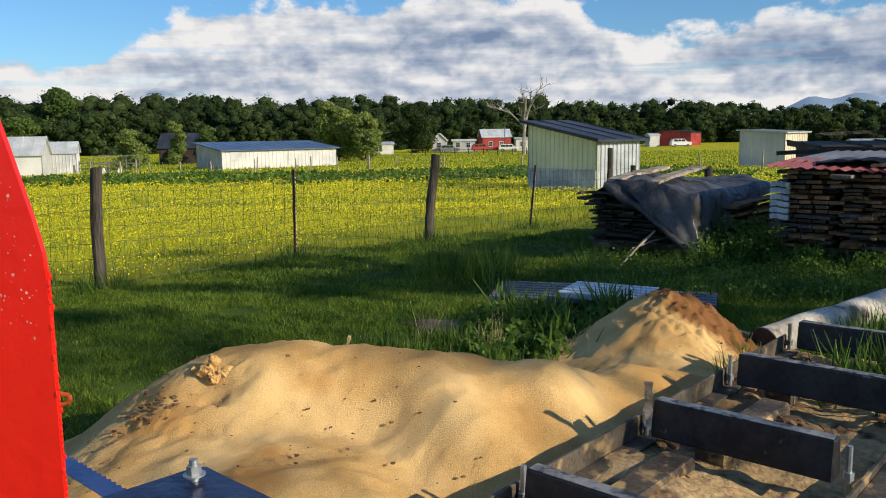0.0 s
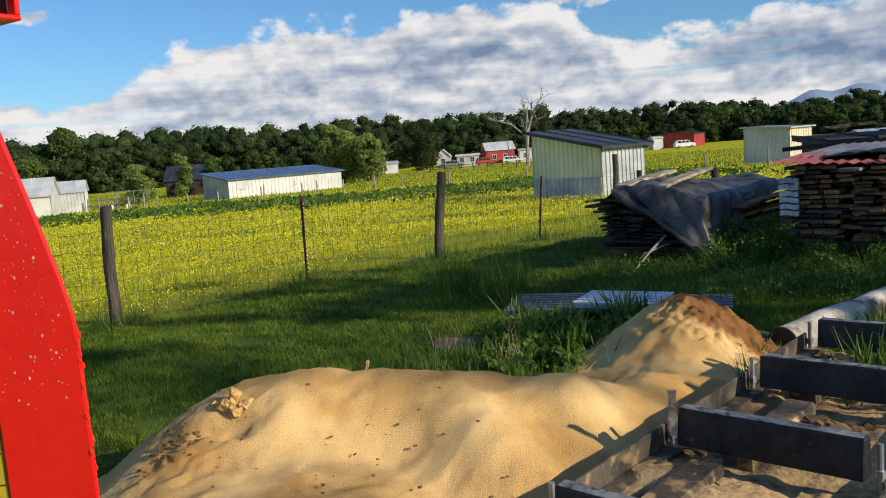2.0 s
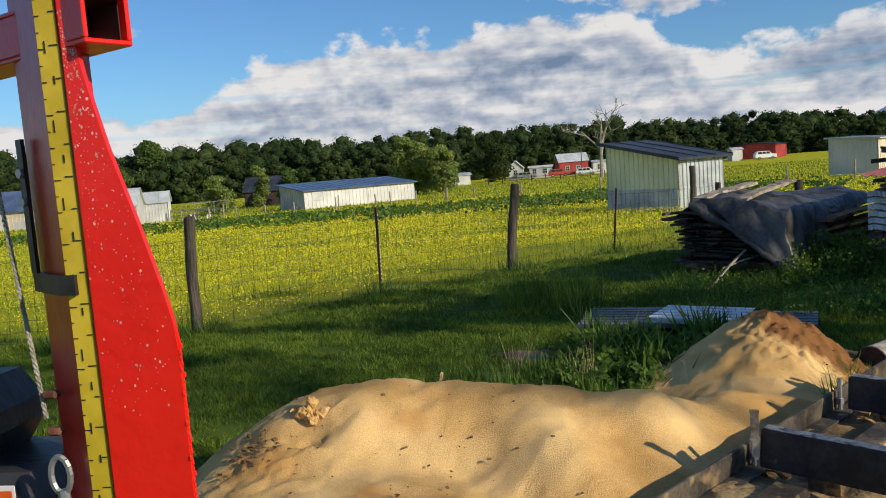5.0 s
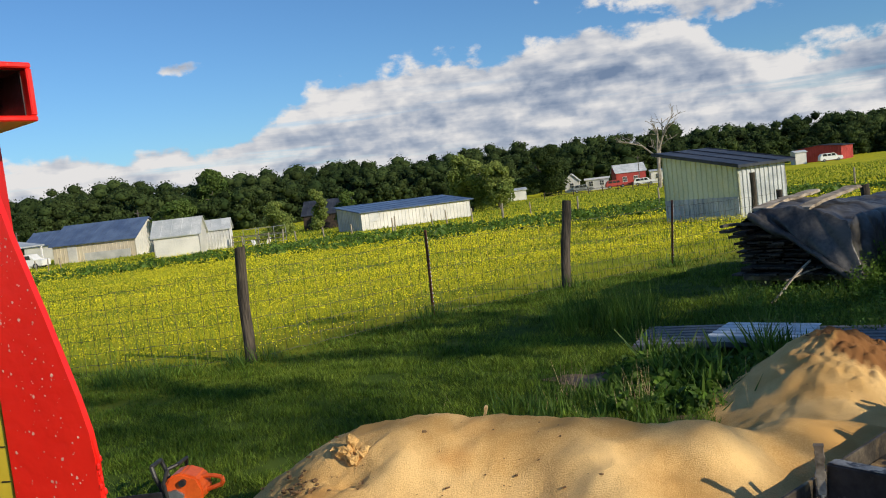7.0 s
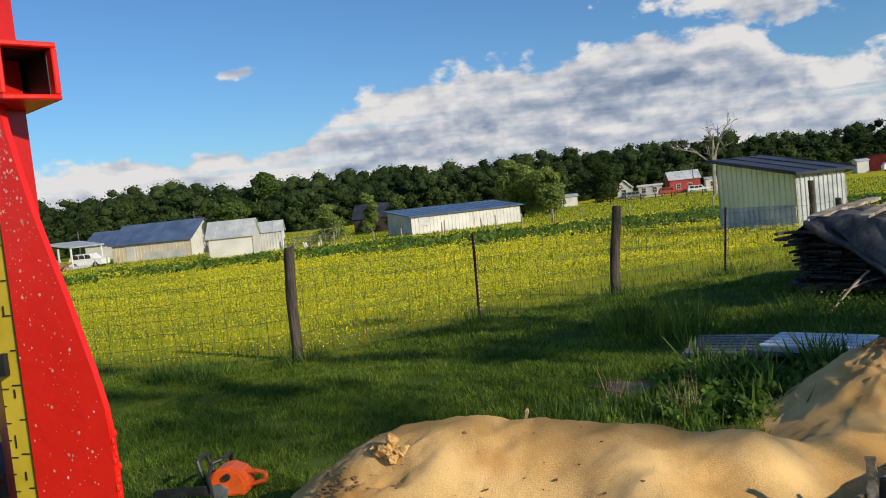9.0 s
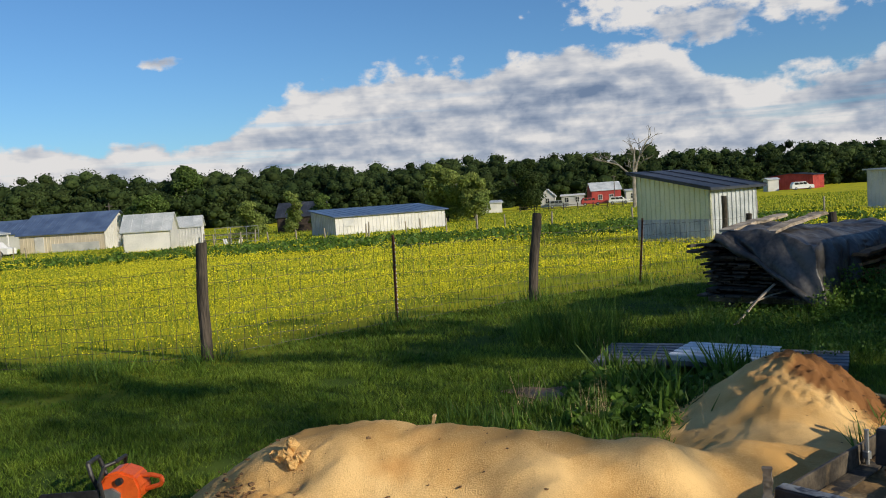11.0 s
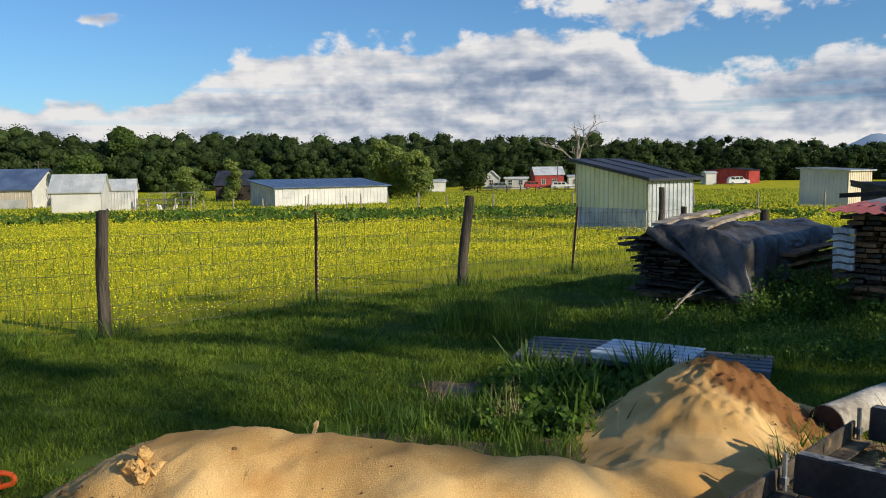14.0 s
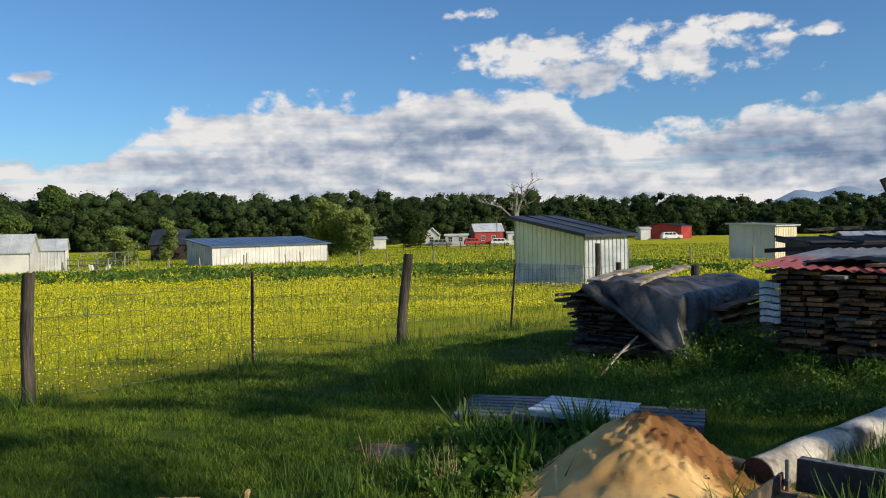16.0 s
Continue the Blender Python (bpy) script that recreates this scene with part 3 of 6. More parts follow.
# the long white stable with the blue roof; grey siding paints its shaded end
lean_to("long_stable", "long low white metal stable with a slate-blue roof", (-26.6, 84.0), heading((-26, 84), (-16.3, 93)), 14.2, 6.4, 2.0, 2.75, "y", [M["white_siding"], M["white_siding"], M["white_siding"], M["grey_siding"]], M["blue_roof"], 0.45, 0.35)
gabled("garden_shed", "white garden shed with a pale standing-seam roof", (-43.2, 70.0), 16, 4.4, 3.2, 2.05, 3.5, M["white_siding"], M["grey_roof"], 0.0, 0.2)
gabled("tool_shed", "small grey board shed with a metal roof", (-41.0, 75.6), 20, 2.7, 2.6, 2.1, 3.05, M["grey_siding"], M["grey_roof"], 0.3, 0.15)
gabled("metal_garage", "beige metal garage with a blue gabled roof", (-69.4, 89.5), 6, 11.0, 8.0, 2.45, 4.7, M["beige"], M["blue_roof"], 0.5, 0.35, gable_mat=M["white_siding"])
gabled("farmhouse", "tan-sided farmhouse with a white porch", (-79.0, 75.5), 36, 8.2, 9.0, 3.4, 6.0, M["beige"], M["dark_roof"], 0.0, 0.4, ridge_along="y", category="house")
gabled("red_barn", "red metal barn with a dark roof at the field's far side", (57.75, 222.0), 62, 12.0, 11.0, 3.6, 4.2, M["brick_red"], M["dark_roof"], 0.6, 0.4)
lean_to("cream_shed", "cream painted shed with a flat metal roof", (25.6, 68.0), 45, 4.2, 4.0, 2.9, 3.1, "y", [M["beige"], M["beige"], M["white_siding"], M["white_siding"]], M["grey_roof"], 0.3)


# ---------- trees and woods ----------
M["pale_bark"] = material("bleached_bark", (0.16, 0.14, 0.12), (0.32, 0.29, 0.25), 2.0, 0.95, 0.3, fine=15.0)

def leaf_cloud(rng, n, centre, radii, size, squash=0.8):
    """n leafy clumps over the shell of an uneven crown, as small crossed quads. Returns verts, faces as arrays."""
    d = rng.normal(size=(n, 3))
    d /= np.linalg.norm(d, axis=1)[:, None]
    lump = 1 + 0.22 * np.sin(d[:, 0] * 5 + centre[0]) * np.sin(d[:, 1] * 4 + centre[1]) + 0.18 * np.sin(d[:, 2] * 6 + centre[0])
    r = (rng.random(n) ** 0.35) * lump
    p = np.array(centre) + d * r[:, None] * np.array(radii)
    u = rng.normal(size=(n, 3))
    u /= np.linalg.norm(u, axis=1)[:, None]
    w = np.cross(u, rng.normal(size=(n, 3)))
    w /= np.linalg.norm(w, axis=1)[:, None]
    s = size * (0.5 + rng.random(n))[:, None]
    a, b, c, e = p - u * s, p + w * s * squash, p + u * s, p - w * s * squash
    return np.stack([a, b, c, e], 1).reshape(-1, 3)


def quads_object(name, pts, mat):
    n = len(pts) // 4
    me = bpy.data.meshes.new(name)
    me.vertices.add(len(pts))
    me.vertices.foreach_set("co", np.asarray(pts, dtype=np.float32).ravel())
    me.loops.add(4 * n)
    me.loops.foreach_set("vertex_index", np.arange(4 * n, dtype=np.int32))
    me.polygons.add(n)
    me.polygons.foreach_set("loop_start", np.arange(0, 4 * n, 4, dtype=np.int32))
    me.update(calc_edges=True)
    me.materials.append(mat)
    return new(name, me)


def limbs(bm, rng, a, d, length, r, depth, spread=0.5):
    b = a + d * length
    rod(bm, a, b, r, r * 0.62, seg=6 if depth > 1 else 4, caps=False)
    if depth == 0:
        return
    for _ in range(3 if depth > 1 else 2):
        k = rng.uniform(0.45, 1.0)
        nd = (d + Vector(rng.normal(size=3)) * spread).normalized()
        nd.z = abs(nd.z) * 0.8 + 0.1
        limbs(bm, rng, a + d * length * k, nd.normalized(), length * rng.uniform(0.5, 0.75), r * 0.55, depth - 1, spread)


def facing_leaves(rng, centre, radii, n, size):
    """Leafy sprays over the outer shell of a bough, most of them turned outwards."""
    d = rng.normal(size=(n, 3))
    d[:, 2] = np.where(rng.random(n) < 0.65, np.abs(d[:, 2]), d[:, 2])
    d /= np.linalg.norm(d, axis=1)[:, None]
    p = centre + d * rng.uniform(0.78, 1.16, n)[:, None] * radii
    nrm = d + rng.normal(size=(n, 3)) * 0.55
    nrm /= np.linalg.norm(nrm, axis=1)[:, None]
    u = np.cross(nrm, rng.normal(size=(n, 3)))
    u /= np.linalg.norm(u, axis=1)[:, None]
    w = np.cross(nrm, u)
    k = size * rng.uniform(0.45, 1.3, n)[:, None]
    return np.stack([p - u * k, p + w * k * 0.7, p + u * k * 0.9, p - w * k * 0.8], 1).reshape(-1, 3)


def tree(name, label, x, y, height, spread, mat, leaves, size, seed, low=0.25):
    rng = np.random.default_rng(seed)
    t = thing(name, label, "tree", Matrix.Translation(on_land(x, y, -0.1)))
    bm = bmesh.new()
    limbs(bm, rng, Vector((0, 0, 0)), Vector((0, 0, 1)), height * 0.45, height * 0.03, 3, 0.45)
    part("trunk", bm, M["bark_tree"], t)
    pts = []
    for k in range(16):
        f = (k + 0.5) / 16
        wide = spread * (0.42 + 0.62 * math.sin(math.pi * min(1.0, 0.16 + 0.78 * f)))
        ang, off = rng.uniform(0, 2 * math.pi), wide * 0.55 * math.sqrt(rng.random())
        q = spread * rng.uniform(0.26, 0.40) * (1.1 - 0.4 * f)
        c = np.array((off * math.cos(ang), off * math.sin(ang), height * (low + (1 - low) * 0.92 * f)))
        pts.append(facing_leaves(rng, c, np.array((q * 1.1, q * 1.1, q * 0.85)), leaves // 5, size * 0.62))
        pts.append(leaf_cloud(rng, leaves // 14, tuple(c), (q, q, q * 0.8), size * 0.6))
    crown = quads_object("crown", np.concatenate(pts), mat)
    crown.parent = t
    return t


def woods():
    """Six ranks of broadleaf trees, each crown heaped up from boughs of different size."""
    rng = np.random.default_rng(5)
    pts, cores_v, cores_f = [], [], []
    bm = bmesh.new()
    bmesh.ops.create_icosphere(bm, subdivisions=1, radius=1.0)
    ico_v = np.array([v.co[:] for v in bm.verts])
    ico_f = np.array([[v.index for v in f.verts] for f in bm.faces])
    bm.free()
    for dist, hh, step in ((228, 9.0, 4.6), (238, 12.0, 5.0), (250, 14.0, 5.2), (266, 15.6, 5.4), (286, 17.0, 5.6), (310, 18.4, 5.8)):
        a = -62.0
        while a < 62:
            a += math.degrees(step / dist) * rng.uniform(0.65, 1.35)
            # the wood stands further off, and lower, on one side
            side = float(smoothstep(-6, 24, a))
            r = (dist + rng.normal() * 5) * (1 + 0.30 * side - 0.10 * float(smoothstep(-15, -40, a)))
            x, y = r * math.sin(radians(a)), r * math.cos(radians(a))
            h = hh * rng.uniform(0.80, 1.10) * (1.0 - 0.10 * side + 0.04 * math.sin(a * 0.5))
            s = h * rng.uniform(0.36, 0.48)
            z0 = float(lie(x, y))
            size = 0.40 * (1 + 0.25 * side)
            for b in range(13):
                f = (b + 0.5) / 13
                wide = s * (0.55 + 0.75 * math.sin(math.pi * min(1.0, 0.18 + 0.80 * f)))
                ang = rng.uniform(0, 2 * math.pi)
                off = wide * 0.72 * math.sqrt(rng.random())
                q = s * rng.uniform(0.34, 0.55) * (1.15 - 0.40 * f)
                c = np.array((x + off * math.cos(ang), y + off * math.sin(ang), z0 + h * (0.06 + 0.90 * f) - q * 0.4))
                rad = np.array((q * 1.1, q * 1.1, q * rng.uniform(0.65, 0.95)))
                pts.append(facing_leaves(rng, c, rad, 60, size * 0.9))
                cores_f.append(ico_f + len(cores_v) * len(ico_v))
                cores_v.append(c + ico_v * rng.uniform(0.72, 0.95, len(ico_v))[:, None] * rad)
    ob = quads_object("far_woods", np.concatenate(pts), M["leaf_dark"])
    tagged(ob, "dark green broadleaf wood closing the far side of the pasture", "woods", kind="stuff")
    ob = mesh_object("woods_interior", np.concatenate(cores_v).tolist(), np.concatenate(cores_f).tolist(), M["leaf_dark"], True)
    tagged(ob, "shadowed inner foliage of the far wood", "woods", kind="stuff")


woods()


def mountains():
    rng = np.random.default_rng(2)
    xs = np.linspace(-1500, 4200, 160)
    h = 40 + 62 * np.exp(-((xs - 1750) / 330) ** 2) + 24 * np.exp(-((xs - 1540) / 90) ** 2) + 26 * np.exp(-((xs - 1800) / 85) ** 2) + 26 * np.exp(-((xs - 960) / 170) ** 2) + 30 * np.exp(-((xs - 2500) / 300) ** 2)
    h = 1.32 * h + 4 * np.sin(xs * 0.013) + 3 * np.sin(xs * 0.041)
    verts, faces = [], []
    for i, x in enumerate(xs):
        verts += [(x, 3600, -20), (x, 3900, h[i]), (x, 4300, -20)]
    for i in range(len(xs) - 1):
        a = 3 * i
        faces += [(a, a + 3, a + 4, a + 1), (a + 1, a + 4, a + 5, a + 2)]
    ob = mesh_object("backdrop_mountains", verts, faces, M["mountain"], True)
    tagged(ob, "hazy blue mountain ridge on the horizon", "mountains", kind="structure")


mountains()
tree("broadleaf_tree", "pale spring-green tree behind the stable", -20.5, 120, 8.6, 4.6, M["leaf_light"], 2400, 0.30, 11, 0.1)
tree("broadleaf_tree", "fresh green tree behind the stable", -15.8, 116, 7.0, 3.6, M["leaf_light"], 1800, 0.28, 12, 0.1)
tree("broadleaf_tree", "dark green round tree by the far houses", -13.4, 180, 11.0, 6.0, M["leaf_dark"], 2400, 0.42, 13, 0.12)
tree("broadleaf_tree", "bright green round tree beside the white shed", -54.5, 95, 6.4, 4.0, M["leaf_mid"], 2400, 0.26, 14, 0.2)
tree("broadleaf_tree", "tall dark tree standing before the wood", -104, 200, 17.0, 8.5, M["leaf_mid"], 3000, 0.5, 15, 0.1)
tree("orchard_tree", "bushy pale green tree beside the paddock", -39.0, 90, 4.4, 3.0, M["leaf_light"], 1500, 0.20, 16, 0.1)
tree("orchard_tree", "narrow green tree by the hidden house", -41, 110, 6.2, 2.2, M["leaf_light"], 1200, 0.22, 17, 0.1)
tree("orchard_tree", "rounded green tree by the hidden house", -37.5, 112, 5.6, 2.4, M["leaf_mid"], 1200, 0.22, 18, 0.1)
tree("broadleaf_tree", "dark rounded tree beside the farmhouse", -106, 130, 8.6, 4.6, M["leaf_dark"], 1800, 0.34, 19, 0.1)
bm = bmesh.new()
rng = np.random.default_rng(23)
limbs(bm, rng, Vector((0, 0, 0)), Vector((0.02, 0, 1)), 7.0, 0.34, 4, 0.62)
limbs(bm, rng, Vector((0.14, 0, 6.9)), Vector((0.1, 0, 1)).normalized(), 3.2, 0.16, 3, 0.62)
tagged(part("bare_tree", bm, M["pale_bark"]), "leafless grey dead tree behind the run-in shed", "tree").matrix_world = Matrix.Translation(on_land(8.2, 140))


# ---------- pasture fence ----------

def wooden_post(x, y, h, r, lean_x=0.0, seed=0, label="weathered round wooden fence post"):
    rng = np.random.default_rng(seed)
    bm = bmesh.new()
    n, k = 12, 9
    rings = []
    for j in range(k):
        z = h * j / (k - 1)
        rings.append([bm.verts.new((lean_x * z / h + 0.01 * math.sin(z * 5 + seed) + math.cos(2 * math.pi * i / n) * r * (1.04 - 0.1 * z / h) * (1 + 0.09 * math.sin(3 * i + seed) + rng.normal() * 0.035),
                                    math.sin(2 * math.pi * i / n) * r * (1.04 - 0.1 * z / h) * (1 + rng.normal() * 0.04), z + (rng.normal() * 0.012 if j == k - 1 else 0))) for i in range(n)])
    for j in range(k - 1):
        for i in range(n):
            bm.faces.new((rings[j][i], rings[j][(i + 1) % n], rings[j + 1][(i + 1) % n], rings[j + 1][i]))
    bm.faces.new(rings[-1])
    bm.faces.new(rings[0][::-1])
    ob = tagged(part("fence_post", bm, M["post"]), label, "fence post", "fence posts")
    ob.matrix_world = Matrix.Translation(on_land(x, y, -0.02))
    return ob


P1, P2 = (-3.79, 7.86), (-0.58, 11.95)
T1, T2 = (-2.16, 9.88), (1.12, 13.9)
wooden_post(*P1, 1.29, 0.062, 0.04, 1, "grey weathered round wooden corner fence post")
wooden_post(*P2, 1.33, 0.066, 0.13, 2, "grey leaning wooden fence post in the lawn")


def steel_post(x, y, h, lean_x, lean_y):
    t = thing("steel_post", "rusty studded steel T fence post", "fence post", Matrix.Translation(on_land(x, y)), "steel fence posts")
    top = Vector((lean_x, lean_y, h))
    bm = bmesh.new()
    m = Matrix.Translation((0, 0, 0)) @ top.to_track_quat("Z", "Y").to_matrix().to_4x4()
    L = top.length
    box(bm, (-0.018, -0.003, -0.05), (0.018, 0.003, L), m)
    box(bm, (-0.003, 0.003, -0.05), (0.003, 0.03, L), m)
    part("stem", bm, M["rust"], t)
    bm = bmesh.new()
    box(bm, (-0.007, -0.012, 0.0), (0.007, -0.0032, 0.02), bevel=0.002)
    me = bpy.data.meshes.new("stud")
    bm.to_mesh(me)
    bm.free()
    me.materials.append(M["white_board"])
    for i in range(int((L - 0.12) / 0.055)):
        ob = new("stud", me)
        ob.parent = t
        ob.matrix_local = m @ Matrix.Translation((0, 0, 0.1 + i * 0.055))


steel_post(*T1, 1.15, 0.02, 0.0)
steel_post(*T2, 1.12, 0.09, 0.0)


def woven_wire(a, b, height, sag, name="woven_wire"):
    """Field fence between two plan points: horizontal strands and uprights, a little slack."""
    bm = bmesh.new()
    rng = np.random.default_rng(int(abs(a[0]) * 100))
    a, b = np.array(a), np.array(b)
    L = float(np.linalg.norm(b - a))
    rows = [0.05, 0.17, 0.31, 0.47, 0.64, 0.82, 1.0]
    n = max(3, int(L / 0.15))

    def at(i, k):
        f = i / n
        p = a + (b - a) * f
        z = height * rows[k] - sag * (1 - (2 * f - 1) ** 2) * rows[k]
        return Vector((p[0] + 0.012 * math.sin(i * 1.7 + k), p[1], float(lie(p[0], p[1])) + z + 0.008 * math.sin(i * 2.1 + k * 1.3)))
    for k in range(len(rows)):
        for i in range(n):
            rod(bm, at(i, k), at(i + 1, k), 0.0028, seg=3, caps=False)
    for i in range(n + 1):
        for k in range(len(rows) - 1):
            rod(bm, at(i, k), at(i, k + 1), 0.0023, seg=3, caps=False)
    return part(name, bm, M["wire"])


fence = [(-7.9, 7.2), P1, T1, P2, T2, (3.4, 16.6)]
for i, (a, b) in enumerate(zip(fence, fence[1:])):
    w = woven_wire(a, b, 1.02, 0.10 if i == 0 else 0.03)
    tagged(w, "rusty woven wire field fencing strung between posts", "wire fence", "fence wire panels")
for k, (x, y) in enumerate(((-7.9, 7.2), (3.4, 16.6))):
    wooden_post(x, y, 1.08, 0.06, 0.02, 30 + k)


# ---------- lumber stacks ----------
def frame_of(a, b):
    """A pose at a with x towards b."""
    return Matrix.Translation((a[0], a[1], 0)) @ Matrix.Rotation(math.atan2(b[1] - a[1], b[0] - a[0]), 4, "Z")


def board_stack(name, label, m, width, length, z0, layers, board_w, thick, gap, mat, seed, jut=0.06, other=None):
    """Boards laid in layers, ends to the front, on two bearers; each board is a part."""
    rng = np.random.default_rng(seed)
    t = thing(name, label, "lumber stack", m, "lumber stacks")
    meshes = []
    for k in range(4):
        bm = bmesh.new()
        w = board_w * (0.8 + 0.13 * k)
        box(bm, (0, 0, 0), (w - 0.012, length, thick), bevel=0.003)
        me = bpy.data.meshes.new("board")
        bm.to_mesh(me)
        bm.free()
        me.materials.append(other if other and k % 2 else mat)
        meshes.append((w, me))
    for L in range(layers):
        x = rng.uniform(-0.10, 0.03)
        z = z0 + L * (thick + gap)
        back = rng.normal() * jut
        while x < width - 0.06:
            w, me = meshes[rng.integers(4)]
            ob = new("board", me)
            ob.parent = t
            ob.matrix_local = Matrix.Translation((x, back + rng.normal() * jut * 0.7, z)) @ Matrix.Rotation(rng.normal() * 0.010, 4, "Z") @ Matrix.Rotation(rng.normal() * 0.008, 4, "Y")
            x += w + max(0.0, rng.normal() * 0.03)
    for y in (0.18, length * 0.55, length - 0.25):
        bm = bmesh.new()
        box(bm, (-0.12, y, z0 - 0.11), (width + 0.1, y + 0.10, z0 - 0.004), bevel=0.006)
        part("bearer", bm, M["lumber"], t)
        for x in (0.05, width - 0.2):
            bm = bmesh.new()
            box(bm, (x, y - 0.04, -0.03), (x + 0.19, y + 0.14, z0 - 0.115), bevel=0.008)
            part("block", bm, M["post"], t)
    return t


S1 = frame_of((1.70, 10.0), (2.60, 9.40))
board_stack("lumber_stack", "weathered grey boards stacked under a black tarp", S1, 1.16, 3.3, 0.20, 16, 0.17, 0.024, 0.013, M["shaded_lumber"], 3)
S2 = frame_of((3.74, 9.32), (4.84, 8.40))
board_stack("lumber_stack", "grey and brown sawn boards stacked with stickers", S2, 0.62, 2.8, 0.20, 16, 0.15, 0.040, 0.017, M["lumber"], 4, 0.07, M["fresh"])
S3 = S2 @ Matrix.Translation((0.72, 0, 0))
board_stack("lumber_stack", "sawn brown boards stacked beside the grey ones", S3, 0.95, 2.8, 0.20, 16, 0.19, 0.034, 0.022, M["fresh"], 5, 0.10, M["lumber"])


# ---------- the sawmill bed ----------
BED = frame_of((0.35, 2.26), (2.04, 4.33))
bed_yaw = math.atan2(4.33 - 2.26, 2.04 - 0.35)


# wear and dust, lightened further for the sky's brightness on the tops
M["worn_top"] = material("worn_lit_steel", (0.14, 0.14, 0.14), (0.36, 0.34, 0.30), 9.0, 0.5, 0.2, metal=0.25, fine=60.0, vary=0.1, stain=((0.05, 0.05, 0.055), 22.0, 0.52))


def mill_bed():
    t = thing("sawmill_bed", "black steel sawmill bed dusted with sawdust", "sawmill bed", BED)
    # x along the track, -y across it towards the log side
    for y, nm, top in ((0.10, "rail", 0.36), (-0.78, "rail", 0.30)):
        bm = bmesh.new()
        box(bm, (-1.6, y - 0.008, 0.26), (2.76, y + 0.008, top), bevel=0.003)
        box(bm, (-1.6, y - 0.09, 0.26), (2.76, y - 0.009, 0.272), bevel=0.003)
        part(nm, bm, M["rail"], t)
    for x in (-0.90, 0.0, 0.90, 1.80, 2.68):
        bm = bmesh.new()
        prism(bm, [(-0.05, 0.315), (0.05, 0.315), (0.032, 0.47), (-0.032, 0.47)], -0.715, -0.005, Matrix.Translation((x, 0, 0)))
        bmesh.ops.bevel(bm, geom=bm.edges[:], offset=0.006, segments=1, affect="EDGES")
        bunk = part("bunk", bm, M["steel"], t, "black painted steel bunk, its top worn and coloured as brightly lit")
        bm = bmesh.new()
        box(bm, (x - 0.027, -0.705, 0.4695), (x + 0.027, -0.013, 0.4725), bevel=0.001)
        part("worn_top", bm, M["worn_top"], bunk, "scuffed grey steel dusted with sawdust, paled for the light on it")
        for y in (0.07, -0.74):
            bm = bmesh.new()
            rod(bm, (x + 0.06, y, 0.22), (x + 0.06, y, 0.43), 0.011, seg=8)
            rod(bm, (x + 0.06, y, 0.30), (x + 0.06, y, 0.33), 0.02, seg=6)
            part("bolt", bm, M["zinc"], t)
    return t


mill_bed()



# ---------- saw head: mast, tube arm, engine, cable ----------
def fleck_paint():
    """Red paint with small chips down to pale primer."""
    m = material("chipped_red_paint", (0.72, 0.012, 0.008), (0.80, 0.018, 0.010), 3.0, 0.30, 0.12, fine=40.0, vary=0.02, spec=0.5, stain=((0.62, 0.30, 0.22), 230.0, 0.72))
    return m


M["red_chip"] = fleck_paint()
M["primer"] = material("pale_primer", (0.60, 0.26, 0.20), (0.80, 0.52, 0.42), 60.0, 0.6, 0.0, vary=0.0)
M["cable"] = material("dull_steel_rope", (0.22, 0.20, 0.16), (0.42, 0.39, 0.32), 40.0, 0.75, 0.0, metal=0.1, vary=0.0)
M["yellow"] = material("yellow_scale_tape", (0.52, 0.37, 0.02), (0.66, 0.48, 0.04), 12.0, 0.45, 0.05, fine=60.0, vary=0.0, stain=((0.35, 0.26, 0.05), 14.0, 0.62))
M["ink"] = material("black_ink", (0.015, 0.013, 0.01), (0.03, 0.028, 0.02), 20.0, 0.6, 0.0, vary=0.0)
M["label"] = material("white_sticker", (0.68, 0.68, 0.67), (0.78, 0.78, 0.77), 20.0, 0.5, 0.0, vary=0.02)
M["blue_steel"] = material("blue_black_steel", (0.010, 0.016, 0.05), (0.028, 0.04, 0.10), 9.0, 0.30, 0.15, metal=0.3, fine=60.0, vary=0.02, spec=0.6)
M["blade"] = material("blue_blade_steel", (0.03, 0.07, 0.22), (0.06, 0.11, 0.30), 9.0, 0.4, 0.1, metal=0.4, fine=60.0)


def plate(bm, pts, thick):
    """A flat plate from outline points in one plane, thickened along its normal."""
    vs = [bm.verts.new(p) for p in pts]
    f = bm.faces.new(vs)
    f.normal_update()
    n = f.normal.copy() * thick
    top = [bm.verts.new(Vector(p) + n) for p in pts]
    bm.faces.new(top[::-1])
    k = len(pts)
    for i in range(k):
        bm.faces.new((vs[i], vs[(i + 1) % k], top[(i + 1) % k], top[i]))


